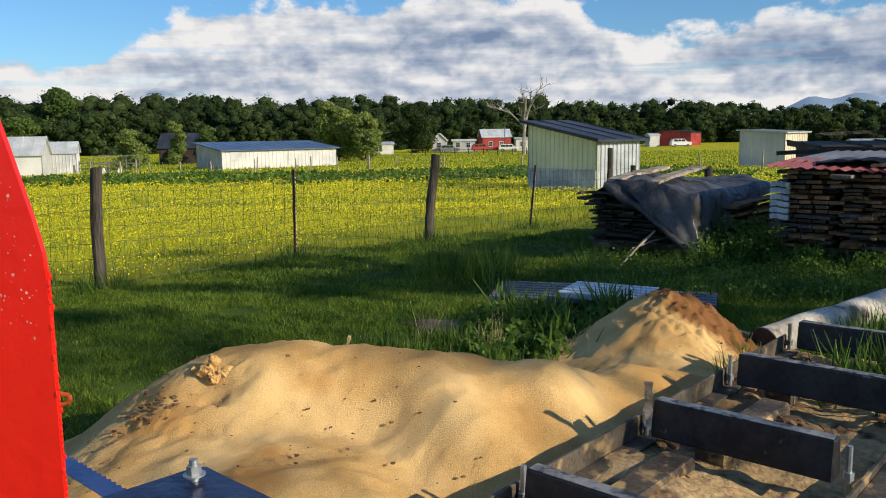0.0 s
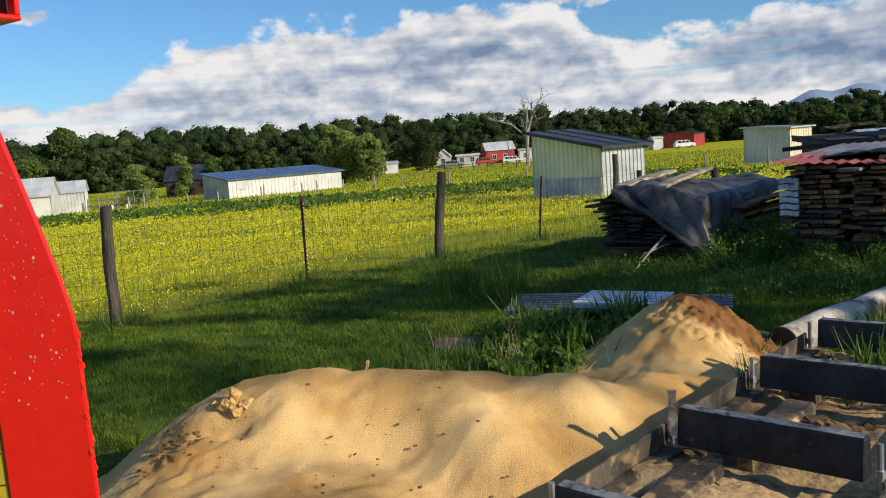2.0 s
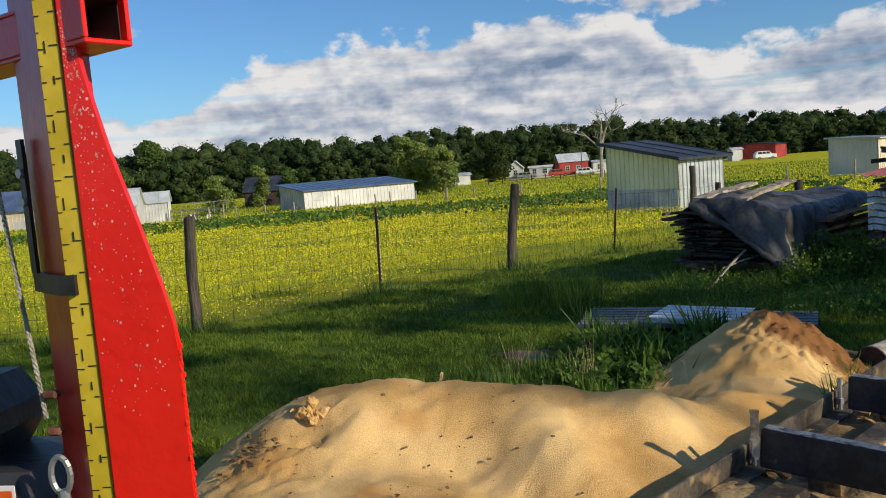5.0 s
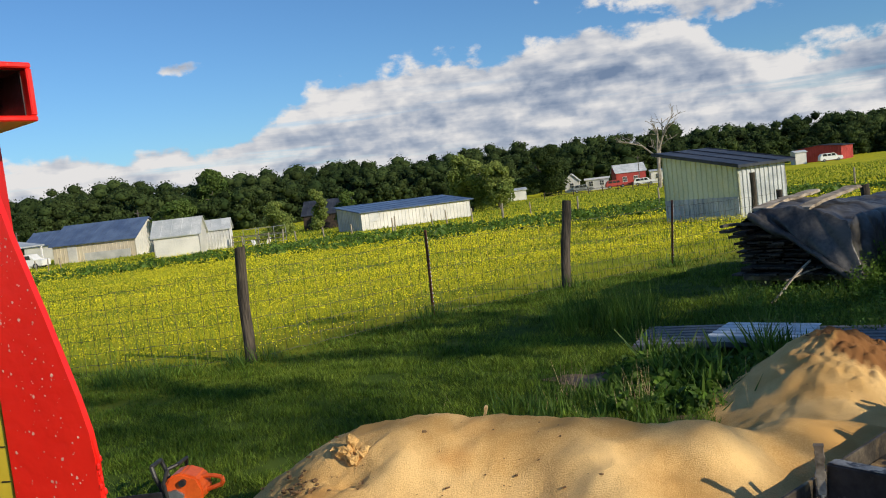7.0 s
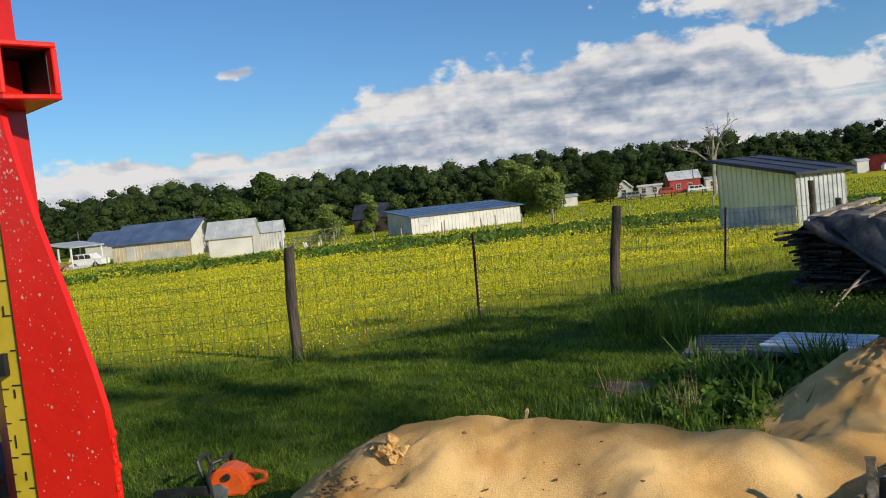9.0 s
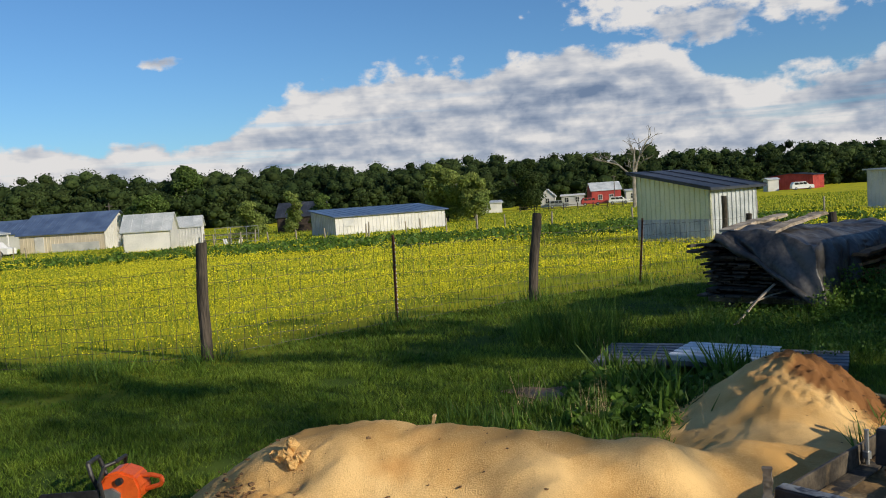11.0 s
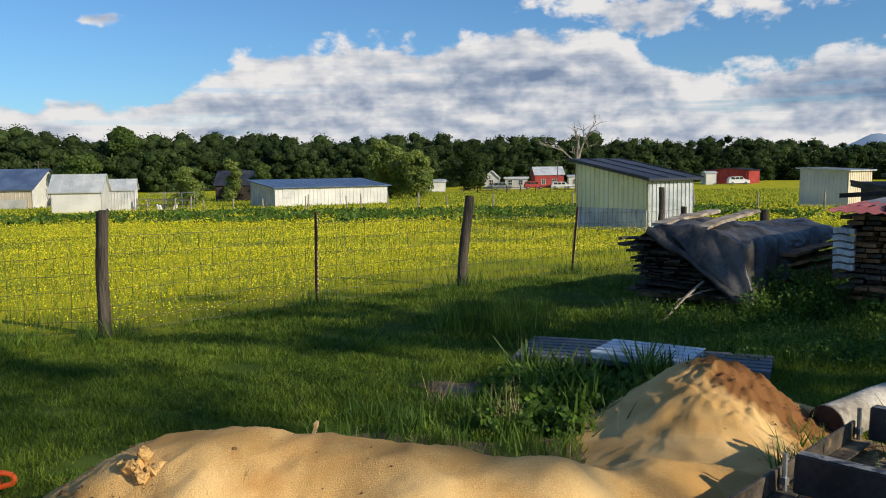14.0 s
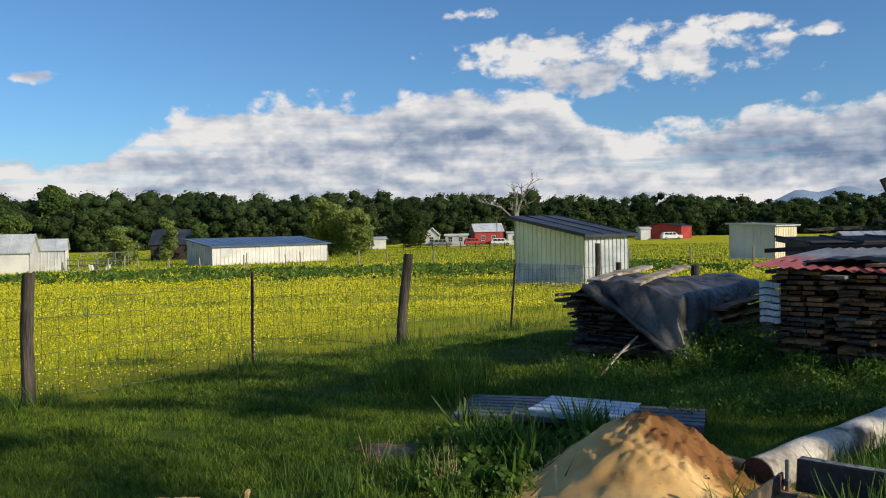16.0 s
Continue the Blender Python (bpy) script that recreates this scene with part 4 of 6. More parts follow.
def sawmill_head():
    t = thing("sawmill_mast", "glossy red steel sawmill mast with a yellow height scale", "sawmill mast", Matrix.Translation((-0.011, 0.0, 0)))
    bm = bmesh.new()
    edge = [(-0.300, 0.40), (-0.2145, 0.40), (-0.2140, 1.30), (-0.2135, 1.41), (-0.2125, 1.450), (-0.2160, 1.472), (-0.223, 1.5035), (-0.2416, 1.572), (-0.2633, 1.646), (-0.2725, 1.685), (-0.2800, 1.720), (-0.286, 1.76), (-0.289, 2.2), (-0.300, 2.2)]
    prism(bm, edge, 0.400, 0.407)
    bmesh.ops.bevel(bm, geom=bm.edges[:], offset=0.0015, segments=2, affect="EDGES")
    g = part("gusset", bm, M["red_chip"], t, "red gusset plate with chipped paint")
    bm = bmesh.new()
    rng = np.random.default_rng(8)
    for i in range(90):
        z = 1.10 + 0.006 * i
        x = np.interp(z, [1.10, 1.41, 1.452], [-0.2138, -0.2133, -0.2125])
        if z < 1.452:
            s = 0.0016 + 0.0010 * rng.random()
            bmesh.ops.create_icosphere(bm, subdivisions=1, radius=s, matrix=Matrix.Translation((x, 0.4035 + rng.normal() * 0.0015, z)) @ Matrix.Diagonal((0.8, 1, 1.7, 1)))
    part("weld_bead", bm, M["red_chip"], g)
    # flakes where the paint has come off, most of them high on the plate
    bm = bmesh.new()
    for i in range(420):
        z = 1.78 - 0.40 * rng.random() ** 1.8
        hi = float(np.interp(z, [1.10, 1.450, 1.5035, 1.572, 1.646, 1.72, 1.8], [-0.216, -0.216, -0.226, -0.245, -0.267, -0.283, -0.288]))
        x = -0.298 + (hi + 0.298) * rng.random()
        r = 0.0004 + 0.0013 * rng.random() ** 3
        n = 6
        a0 = rng.random() * 6
        ring = [bm.verts.new((x + r * math.cos(a0 + k * 1.047) * rng.uniform(0.5, 1.2), 0.3997, z + 1.3 * r * math.sin(a0 + k * 1.047) * rng.uniform(0.5, 1.2))) for k in range(n)]
        bm.faces.new(ring)
    tagged(part("chipped_paint", bm, M["primer"], g, "pale chips in the red paint"), kind="stuff")
    # slanted off the sun so the shape itself keeps this side dark
    bm = bmesh.new()
    plate(bm, [(-0.327, 0.406, 0.40), (-0.3005, 0.408, 0.40), (-0.3005, 0.45, 0.40), (-0.36, 0.50, 0.40), (-0.388, 0.456, 0.40)], 1.8)
    part("upright", bm, M["red"], t, "dark side of the red mast tube")
    bm = bmesh.new()
    box(bm, (-0.3255, 0.4035, 0.6), (-0.3035, 0.4075, 2.15))
    tape = part("height_scale", bm, M["yellow"], t, "yellow height scale with black graduations")
    bm = bmesh.new()
    for i in range(124):
        z = 0.92 + i * 0.00794
        w = 0.0125 if i % 8 == 0 else (0.008 if i % 4 == 0 else 0.0045)
        if i % 2 == 0:
            box(bm, (-0.3250, 0.4025, z), (-0.3250 + w * 0.6, 0.4034, z + 0.0008))
        if i % 4 == 0:
            box(bm, (-0.3042 - w * 0.7, 0.4025, z + 0.003), (-0.3042, 0.4034, z + 0.0040))
    for i in range(11):
        z = 0.95 + i * 0.0762
        box(bm, (-0.3122, 0.4025, z), (-0.3110, 0.4034, z + 0.008))
        box(bm, (-0.3182, 0.4025, z + 0.03), (-0.3173, 0.4034, z + 0.042))
    tagged(part("graduations", bm, M["ink"], tape), kind="stuff")
    # pointer bracket that rides on the scale
    bm = bmesh.new()
    plate(bm, [(-0.392, 0.448, 1.505), (-0.330, 0.397, 1.505), (-0.313, 0.397, 1.505), (-0.313, 0.4025, 1.505), (-0.329, 0.4025, 1.505), (-0.390, 0.454, 1.505)], 0.020)
    plate(bm, [(-0.392, 0.446, 1.525), (-0.379, 0.436, 1.525), (-0.378, 0.441, 1.525), (-0.391, 0.451, 1.525)], 0.14)
    br = part("pointer_bracket", bm, M["steel"], t, "dark steel pointer bracket bolted to the mast")
    for z in (1.60, 1.63):
        bm = bmesh.new()
        rod(bm, (-0.385, 0.441, z), (-0.387, 0.437, z), 0.005, seg=10)
        part("screw", bm, M["zinc"], br)
    # open square tube that crosses the mast
    d = Vector((-0.88, 0.475, 0)).normalized()
    m = Matrix.Translation((-0.2395, 0.4285, 1.745)) @ Matrix.Rotation(math.atan2(d.y, d.x), 4, "Z")
    bm = bmesh.new()
    w, s, L = 0.005, 0.051, 1.3
    for lo, hi in (((0, 0, 0), (L, s, w)), ((0, 0, s - w), (L, s, s)), ((0, 0, w), (L, w, s - w)), ((0, s - w, w), (L, s, s - w))):
        box(bm, lo, hi, m, bevel=0.0012)
    box(bm, (0.4, w, w), (0.406, s - w, s - w), m)
    part("cross_tube", bm, M["red_chip"], t, "open-ended red square tube crossing the mast")
    # thin black sheets stand in for the shade inside the tube
    bm = bmesh.new()
    box(bm, (0.012, w, w), (0.39, w + 0.0008, s - w), m)
    box(bm, (0.012, s - w - 0.0008, w), (0.39, s - w, s - w), m)
    box(bm, (0.012, w + 0.001, w), (0.39, s - w - 0.001, w + 0.0008), m)
    box(bm, (0.012, w + 0.001, s - w - 0.0008), (0.39, s - w - 0.001, s - w), m)
    part("tube_lining", bm, M["black_plastic"], t, "black sheets painting the shade inside the tube")
    # feet of the saw carriage
    bm = bmesh.new()
    box(bm, (-0.40, 0.36, 0.0), (-0.20, 0.50, 0.05), bevel=0.004)
    box(bm, (-0.36, 0.38, 0.05), (-0.30, 0.45, 0.40), bevel=0.003)
    part("foot", bm, M["red"], t)
    return t


def engine():
    t = thing("mill_engine", "black petrol engine with white warning stickers", "engine", Matrix.Translation((-0.575, 0.518, 0.01)) @ Matrix.Diagonal((0.75, 0.40, 1.0, 1)))
    bm = bmesh.new()
    box(bm, (-0.22, -0.17, 1.00), (0.20, 0.20, 1.29), bevel=0.03)
    body = part("housing", bm, M["black_plastic"], t)
    bm = bmesh.new()
    box(bm, (-0.20, -0.12, 1.29), (0.10, 0.18, 1.385), bevel=0.035)
    cov = part("recoil_cover", bm, M["black_plastic"], t)
    for i in range(5):
        bm = bmesh.new()
        box(bm, (-0.09 + 0.035 * i, -0.1265, 1.325), (-0.073 + 0.035 * i, -0.118, 1.352), bevel=0.003)
        part("vent", bm, M["ink"], cov)
    for z, h, nm in ((1.20, 0.08, "orange"), (1.10, 0.07, "ink")):
        bm = bmesh.new()
        box(bm, (0.045, -0.1735, z), (0.155, -0.1705, z + h), bevel=0.001)
        s = part("sticker", bm, M["label"], body, "white sticker with unreadable lines")
        bm = bmesh.new()
        if nm == "orange":
            box(bm, (0.05, -0.1755, z + h - 0.022), (0.15, -0.1738, z + h - 0.006))
            part("stripe", bm, M["orange"], s)
            bm = bmesh.new()
            for k in range(4):
                box(bm, (0.052, -0.1755, z + 0.010 + k * 0.012), (0.145 - 0.012 * k, -0.1738, z + 0.014 + k * 0.012))
        else:
            for k in range(3):
                box(bm, (0.07 + 0.02 * k, -0.1755, z + 0.012 + 0.014 * k), (0.10 + 0.02 * k, -0.1738, z + 0.022 + 0.014 * k))
        part("print", bm, M["ink"], s)
    bm = bmesh.new()
    box(bm, (-0.18, -0.12, 0.86), (0.16, 0.14, 1.0), bevel=0.02)
    rod(bm, (0.16, -0.1, 0.97), (0.23, -0.12, 0.99), 0.016, seg=10)
    part("crankcase", bm, M["zinc"], t)
    bm = bmesh.new()
    box(bm, (-0.34, -0.22, 0.82), (0.36, 0.26, 0.859), bevel=0.006)
    part("mount_plate", bm, M["blue_steel"], t)
    bm = bmesh.new()
    for x in (-0.3, 0.3):
        box(bm, (x - 0.03, -0.05, 0.0), (x + 0.03, 0.05, 0.819), bevel=0.004)
    part("mount_legs", bm, M["red"], t)


def lift_cable():
    t = thing("lift_cable", "thin twisted steel cable with a shackle and eye bolt", "cable", Matrix.Identity(4))
    bm = bmesh.new()
    a, b = Vector((-0.449, 0.47, 1.636)), Vector((-0.396, 0.43, 1.371))
    for k in range(3):
        prev = None
        for i in range(73):
            f = i / 72
            p = a.lerp(b, f) + Vector((math.cos(f * 90 + k * 2.094), math.sin(f * 90 + k * 2.094), 0)) * 0.0016
            if prev:
                rod(bm, prev, p, 0.0013, seg=4, caps=False)
            prev = p
    part("strand", bm, M["cable"], t)
    bm = bmesh.new()
    for i in range(14):
        q = [Vector((-0.381 + 0.011 * math.cos(x), 0.42, 1.312 + 0.02 * math.sin(x))) for x in (2 * math.pi * i / 14, 2 * math.pi * (i + 1) / 14)]
        rod(bm, q[0], q[1], 0.0034, seg=6)
    part("shackle", bm, M["zinc"], t)
    for z in (1.392, 1.352):
        bm = bmesh.new()
        box(bm, (-0.396, 0.424, z), (-0.378, 0.436, z + 0.009), bevel=0.003)
        part("clamp", bm, M["rust"], t, "rusty cable clamp")
    bm = bmesh.new()
    rod(bm, (-0.380, 0.42, 1.296), (-0.377, 0.42, 1.235), 0.006, 0.008, seg=8)
    rod(bm, (-0.377, 0.42, 1.235), (-0.375, 0.42, 1.12), 0.011, seg=8)
    rod(bm, (-0.375, 0.42, 1.12), (-0.375, 0.42, 0.70), 0.006, seg=6)
    part("turnbuckle", bm, M["zinc"], t)


def blade_guide():
    t = thing("blade_guide", "dark blue steel guide plate with a bolt", "sawmill part", Matrix.Identity(4))
    bm = bmesh.new()
    plate(bm, [(-0.56, 1.07, 0.90), (-0.41, 1.232, 0.90), (-0.385, 1.238, 0.90), (-0.33, 1.192, 0.90), (-0.13, 1.03, 0.90), (-0.13, 0.80, 0.90), (-0.42, 0.80, 0.90)], 0.012)
    p = part("plate", bm, M["blue_steel"], t)
    bm = bmesh.new()
    rod(bm, (-0.385, 1.17, 0.88), (-0.385, 1.17, 0.945), 0.0085, seg=12)
    rod(bm, (-0.385, 1.17, 0.915), (-0.385, 1.17, 0.932), 0.0145, seg=6)
    rod(bm, (-0.385, 1.17, 0.912), (-0.385, 1.17, 0.9149), 0.022, seg=20)
    part("bolt", bm, M["zinc"], p, "bright zinc bolt and nut")
    bm = bmesh.new()
    box(bm, (-0.30, 0.80, 0.0), (-0.22, 0.86, 0.885), bevel=0.004)
    part("arm", bm, M["blue_steel"], t)
    bm = bmesh.new()
    a, b = Vector((-1.05, 1.56, 0.87)), Vector((-0.40, 1.02, 0.87))
    d = (b - a).normalized()
    nrm = Vector((-d.y, d.x, 0))
    L = (b - a).length
    outline = []
    n = int(L / 0.022)
    for i in range(n):
        outline.append(a + d * (L * i / n) + nrm * 0.050)
        outline.append(a + d * (L * (i + 0.75) / n) + nrm * 0.043)
    outline += [b, a]
    plate(bm, [tuple(q) for q in outline], 0.0012)
    part("band_blade", bm, M["blade"], t, "toothed blue steel band saw blade")


sawmill_head()
engine()
lift_cable()
blade_guide()


# ---------- chainsaw on the grass ----------
def chainsaw():
    m = Matrix.Translation((-2.40, 4.02, -0.01)) @ Matrix.Rotation(radians(8), 4, "Z") @ Matrix.Scale(0.92, 4)
    t = thing("chainsaw", "orange chainsaw with a black bar lying on the lawn", "chainsaw", m)
    bm = bmesh.new()
    prism(bm, [(-0.10, 0.02), (0.14, 0.02), (0.15, 0.09), (0.12, 0.17), (0.02, 0.21), (-0.06, 0.19), (-0.11, 0.12)], -0.09, 0.09)
    bmesh.ops.bevel(bm, geom=bm.edges[:], offset=0.014, segments=2, affect="EDGES")
    part("body", bm, M["orange"], t, smooth=False)
    bm = bmesh.new()
    prism(bm, [(-0.09, 0.02), (0.02, 0.02), (0.03, 0.075), (-0.02, 0.11), (-0.09, 0.10)], -0.112, -0.092)
    part("clutch_cover", bm, M["zinc"], t)
    bm = bmesh.new()
    pts = [(0.12, 0.15), (0.19, 0.15), (0.245, 0.135), (0.255, 0.11), (0.24, 0.085), (0.14, 0.06)]
    for (x0, z0), (x1, z1) in zip(pts, pts[1:]):
        rod(bm, (x0, 0, z0), (x1, 0, z1), 0.015, seg=8)
    part("rear_handle", bm, M["orange"], t)
    bm = bmesh.new()
    pts = [(-0.07, -0.11, 0.03), (-0.085, -0.12, 0.16), (-0.05, -0.11, 0.25), (0.0, -0.07, 0.262), (0.01, 0.06, 0.262), (-0.02, 0.11, 0.20), (-0.04, 0.11, 0.06)]
    for p, q in zip(pts, pts[1:]):
        rod(bm, p, q, 0.012, seg=8)
    part("front_handle", bm, M["black_plastic"], t)
    bm = bmesh.new()
    ring = [(-0.12, -0.07, 0.10), (-0.15, -0.08, 0.19), (-0.17, -0.07, 0.26), (-0.17, 0.07, 0.26), (-0.15, 0.08, 0.19), (-0.12, 0.07, 0.10)]
    for p, q in zip(ring, ring[1:]):
        rod(bm, p, q, 0.014, seg=8)
    part("hand_guard", bm, M["black_plastic"], t)
    bm = bmesh.new()
    prism(bm, [(-0.10, 0.035), (-0.10, 0.105), (-0.46, 0.095), (-0.49, 0.07), (-0.46, 0.045)], -0.105, -0.100)
    part("guide_bar", bm, M["steel"], t)
    bm = bmesh.new()
    rod(bm, (0.03, -0.115, 0.15), (0.03, -0.09, 0.15), 0.022, seg=12)
    part("cap", bm, M["black_plastic"], t)


chainsaw()


# ---------- log, corrugated sheets ----------
def rough_log(name, label, a, b, r0, r1, seed):
    rng = np.random.default_rng(seed)
    a, b = Vector(a), Vector(b)
    d = b - a
    m = Matrix.Translation(a) @ d.to_track_quat("Z", "Y").to_matrix().to_4x4()
    bm = bmesh.new()
    n, k = 18, 16
    rings = []
    for j in range(k):
        f = j / (k - 1)
        r = r0 + (r1 - r0) * f + 0.006 * rng.normal()
        rings.append([bm.verts.new(m @ Vector((r * math.cos(2 * math.pi * i / n) * (1 + 0.03 * math.sin(i * 3 + j)), r * math.sin(2 * math.pi * i / n), d.length * f + 0.02 * math.sin(f * 7)))) for i in range(n)])
    for j in range(k - 1):
        for i in range(n):
            bm.faces.new((rings[j][i], rings[j][(i + 1) % n], rings[j + 1][(i + 1) % n], rings[j + 1][i]))
    t = thing(name, label, "log")
    part("trunk", bm, M["bark"], t, smooth=True)
    for ring, z, nm in ((0, -0.004, "end_grain"), (-1, 0.004, "end_grain")):
        bm = bmesh.new()
        rr = r0 if ring == 0 else r1
        rod(bm, m @ Vector((0, 0, (0 if ring == 0 else d.length) + z - 0.006)), m @ Vector((0, 0, (0 if ring == 0 else d.length) + z + 0.006)), rr * 0.96, seg=18)
        part(nm, bm, M["dark_wood"], t)
    return t


rough_log("peeled_log", "pale peeled log lying on the grass behind the mill", (2.16, 5.22, 0.10), (5.3, 7.9, 0.13), 0.115, 0.135, 4)


def tin_sheet(name, label, corner, turn, width, length, mat, z, tilt=0.0, pitch=0.13, depth=0.042):
    bm = bmesh.new()
    m = Matrix.Translation((corner[0], corner[1], z)) @ Matrix.Rotation(radians(turn), 4, "Z") @ Matrix.Rotation(radians(tilt), 4, "X")
    corrugated(bm, length, width, pitch, depth, m, square=True)
    return tagged(part(name, bm, mat), label, "metal sheet", "corrugated sheets")


tin_sheet("corrugated_sheet", "weathered grey corrugated roofing sheet lying in the grass", (0.46, 7.86), -103, 0.86, 1.25, M["sheet_dark"], 0.02, pitch=0.12)
tin_sheet("corrugated_sheet", "second grey corrugated sheet overlapping the first", (0.93, 7.42), -108, 0.66, 1.50, M["sheet_dark"], 0.062, pitch=0.12)
tin_sheet("corrugated_sheet", "pale torn fibre sheet lying on the grey ones", (1.14, 7.36), -116, 0.62, 0.78, M["fibre"], 0.105, 0.0, pitch=0.12)


# ---------- tarp and covers on the lumber ----------
def drape(name, label, m, width, length, base, over, mat, seed, left_drop, right_drop, front_drop, category="tarp"):
    """A wrinkled sheet laid over a stack: flat on top, falling down its sides."""
    n, k = 60, 80
    verts, faces = [], []
    W = width + left_drop + right_drop
    Lh = length + front_drop + 0.15
    for j in range(k + 1):
        for i in range(n + 1):
            s, q = -left_drop + W * i / n, -front_drop + Lh * j / k
            x, y, z = s, q, base
            p = Vector((s * 1.7, q * 1.3, seed))
            wr = 0.07 * noise.noise(p) + 0.07 * abs(noise.noise(p * 2.1)) + 0.014 * noise.noise(p * 5.5) + 0.003 * noise.noise(p * 13)
            z += wr + over * (1 - ((s - width / 2) / (width / 2 + 0.2)) ** 2) * (1.0 if 0 < s < width else 0)
            if s < 0:
                x, z = -0.06 + s * 0.30 + wr * 0.7, base + s * 0.93 + wr * 0.2
            if s > width:
                e = s - width
                e_cut = e * (0.75 + 0.5 * noise.noise(Vector((q * 1.1, seed, 0))))
                x, z = width + 0.05 + e_cut * 0.35 + wr * 1.2, base - e_cut * 0.90
            if q < 0:
                f = -q * (0.25 + 0.2 * noise.noise(Vector((s * 1.5, seed + 3, 0))) + 0.9 * min(1.0, max(0.0, (s / width - 0.3) / 0.35)))
                y, z = -0.07 - f * 0.25 + wr, z - f * 0.9
            verts.append(m @ Vector((x, y, max(z, 0.05))))
    for j in range(k):
        for i in range(n):
            a = j * (n + 1) + i
            faces.append((a, a + 1, a + n + 2, a + n + 1))
    ob = mesh_object(name, [tuple(v) for v in verts], faces, mat, True)
    sol = ob.modifiers.new("thickness", "SOLIDIFY")
    sol.thickness = 0.006
    return tagged(ob, label, category)


def stack_tarp(m, width, length, base):
    """The black tarp: a rumpled top, a long flap down one side, a front flap cut off on the skew with its edge rolled up."""
    t = thing("black_tarp", "crumpled black plastic tarp draped over stacked boards", "tarp")

    def crease(u, v, k):
        p = Vector((u * 1.6, v * 1.2, k))
        return 0.085 * abs(noise.noise(p * 1.5)) + 0.05 * noise.noise(p * 0.9) + 0.035 * abs(noise.noise(p * 3.7)) + 0.010 * noise.noise(p * 9) + 0.004 * noise.noise(p * 21)

    def top(s, q):
        arch = 0.17 * (1 - (2 * s / width - 1) ** 2) * (0.55 + 0.45 * math.sin(1.2 + 1.5 * q))
        tent = 0.10 * math.exp(-((q - 1.0) / 0.5) ** 2) * math.exp(-((s - 0.35) / 0.3) ** 2)
        return base + arch + tent + crease(s, q, 3.3) - 0.03

    def sheet(name, nu, nv, at_uv, label):
        verts, faces = [], []
        for j in range(nv + 1):
            for i in range(nu + 1):
                verts.append(tuple(m @ Vector(at_uv(i / nu, j / nv))))
        for j in range(nv):
            for i in range(nu):
                a = j * (nu + 1) + i
                faces.append((a, a + 1, a + nu + 2, a + nu + 1))
        ob = mesh_object(name, verts, faces, M["tarp"], True)
        ob.parent = t
        sol = ob.modifiers.new("thickness", "SOLIDIFY")
        sol.thickness = 0.006
        tagged(ob, label)

    def cover(u, v):
        s, q = -0.10 + (width + 0.16) * u, -0.10 + (length + 0.1) * v
        z = top(min(max(s, 0.0), width), max(q, 0.0))
        if s < 0:
            z -= 0.9 * -s
        return (s - 0.04 * noise.noise(Vector((q * 2.3, 4.0, 0.0))) * (u < 0.02), q + 0.05 * noise.noise(Vector((s * 4, 1.0, 0.0))) * (v < 0.02), z)

    def side_flap(u, v):
        q = -0.10 + (length + 0.1) * v
        deep = float(np.interp(q, [-0.1, 0.35, 0.8, 1.2, 1.9, 2.6, 3.3], [0.66, 0.62, 0.46, 0.36, 0.30, 0.20, 0.10])) * (1 + 0.22 * noise.noise(Vector((q * 3.1, 9.0, 0.0))))
        z = top(width, max(q, 0.0))
        fold = 0.10 * abs(noise.noise(Vector((q * 2.6 + 0.5 * u, u * 0.8, 5.0)))) + 0.05 * noise.noise(Vector((q * 5.5 + u, u * 1.5, 6.0))) + 0.012 * noise.noise(Vector((q * 14, u * 8, 7.0)))
        return (width + 0.06 + 0.16 * u ** 0.7 + fold * u ** 0.5 * 1.3, q - 0.10 * u * (1 - v), z - deep * u)

    def front_flap(u, v):
        s = width * (0.20 + 0.86 * u)
        deep = 0.66 * min(1.0, (0.04 + u) ** 0.85)
        fold = 0.09 * abs(noise.noise(Vector((s * 3.4 - v, v * 0.9, 11.0)))) + 0.04 * noise.noise(Vector((s * 6, v * 2.0, 12.0)))
        p = Vector((s + 0.10 * v * u, -0.10 - 0.13 * v - fold * v ** 0.5, top(min(s, width), 0.0) - deep * v))
        k = max(0.0, (u - 0.72) / 0.28) ** 2
        return p.lerp(Vector(side_flap(v, 0.0)), k)

    sheet("cover_sheet", 56, 110, cover, "rumpled black top of the tarp")
    sheet("side_flap", 34, 110, side_flap, "black flap hanging down the side in folds")
    sheet("front_flap", 44, 34, front_flap, "black flap hanging over the board ends")
    bm = bmesh.new()
    rings = []
    for i in range(22):
        f = i / 21
        s, _, _ = front_flap(f, 1.0)
        _, y, z = front_flap(f, 1.0)
        r = 0.042 * (1 + 0.25 * math.sin(f * 9)) * (1 - 0.35 * f)
        rings.append([bm.verts.new(m @ Vector((s + 0.3 * r * math.cos(a), y - 0.02 + r * math.cos(a), z + r * 1.25 * math.sin(a)))) for a in [2 * math.pi * k / 10 for k in range(10)]])
    for p, q in zip(rings, rings[1:]):
        for k in range(10):
            bm.faces.new((p[k], p[(k + 1) % 10], q[(k + 1) % 10], q[k]))
    part("rolled_edge", bm, M["tarp"], t, "rolled dusty edge of the tarp", smooth=True)


stack_tarp(S1, 1.16, 3.25, 0.82)


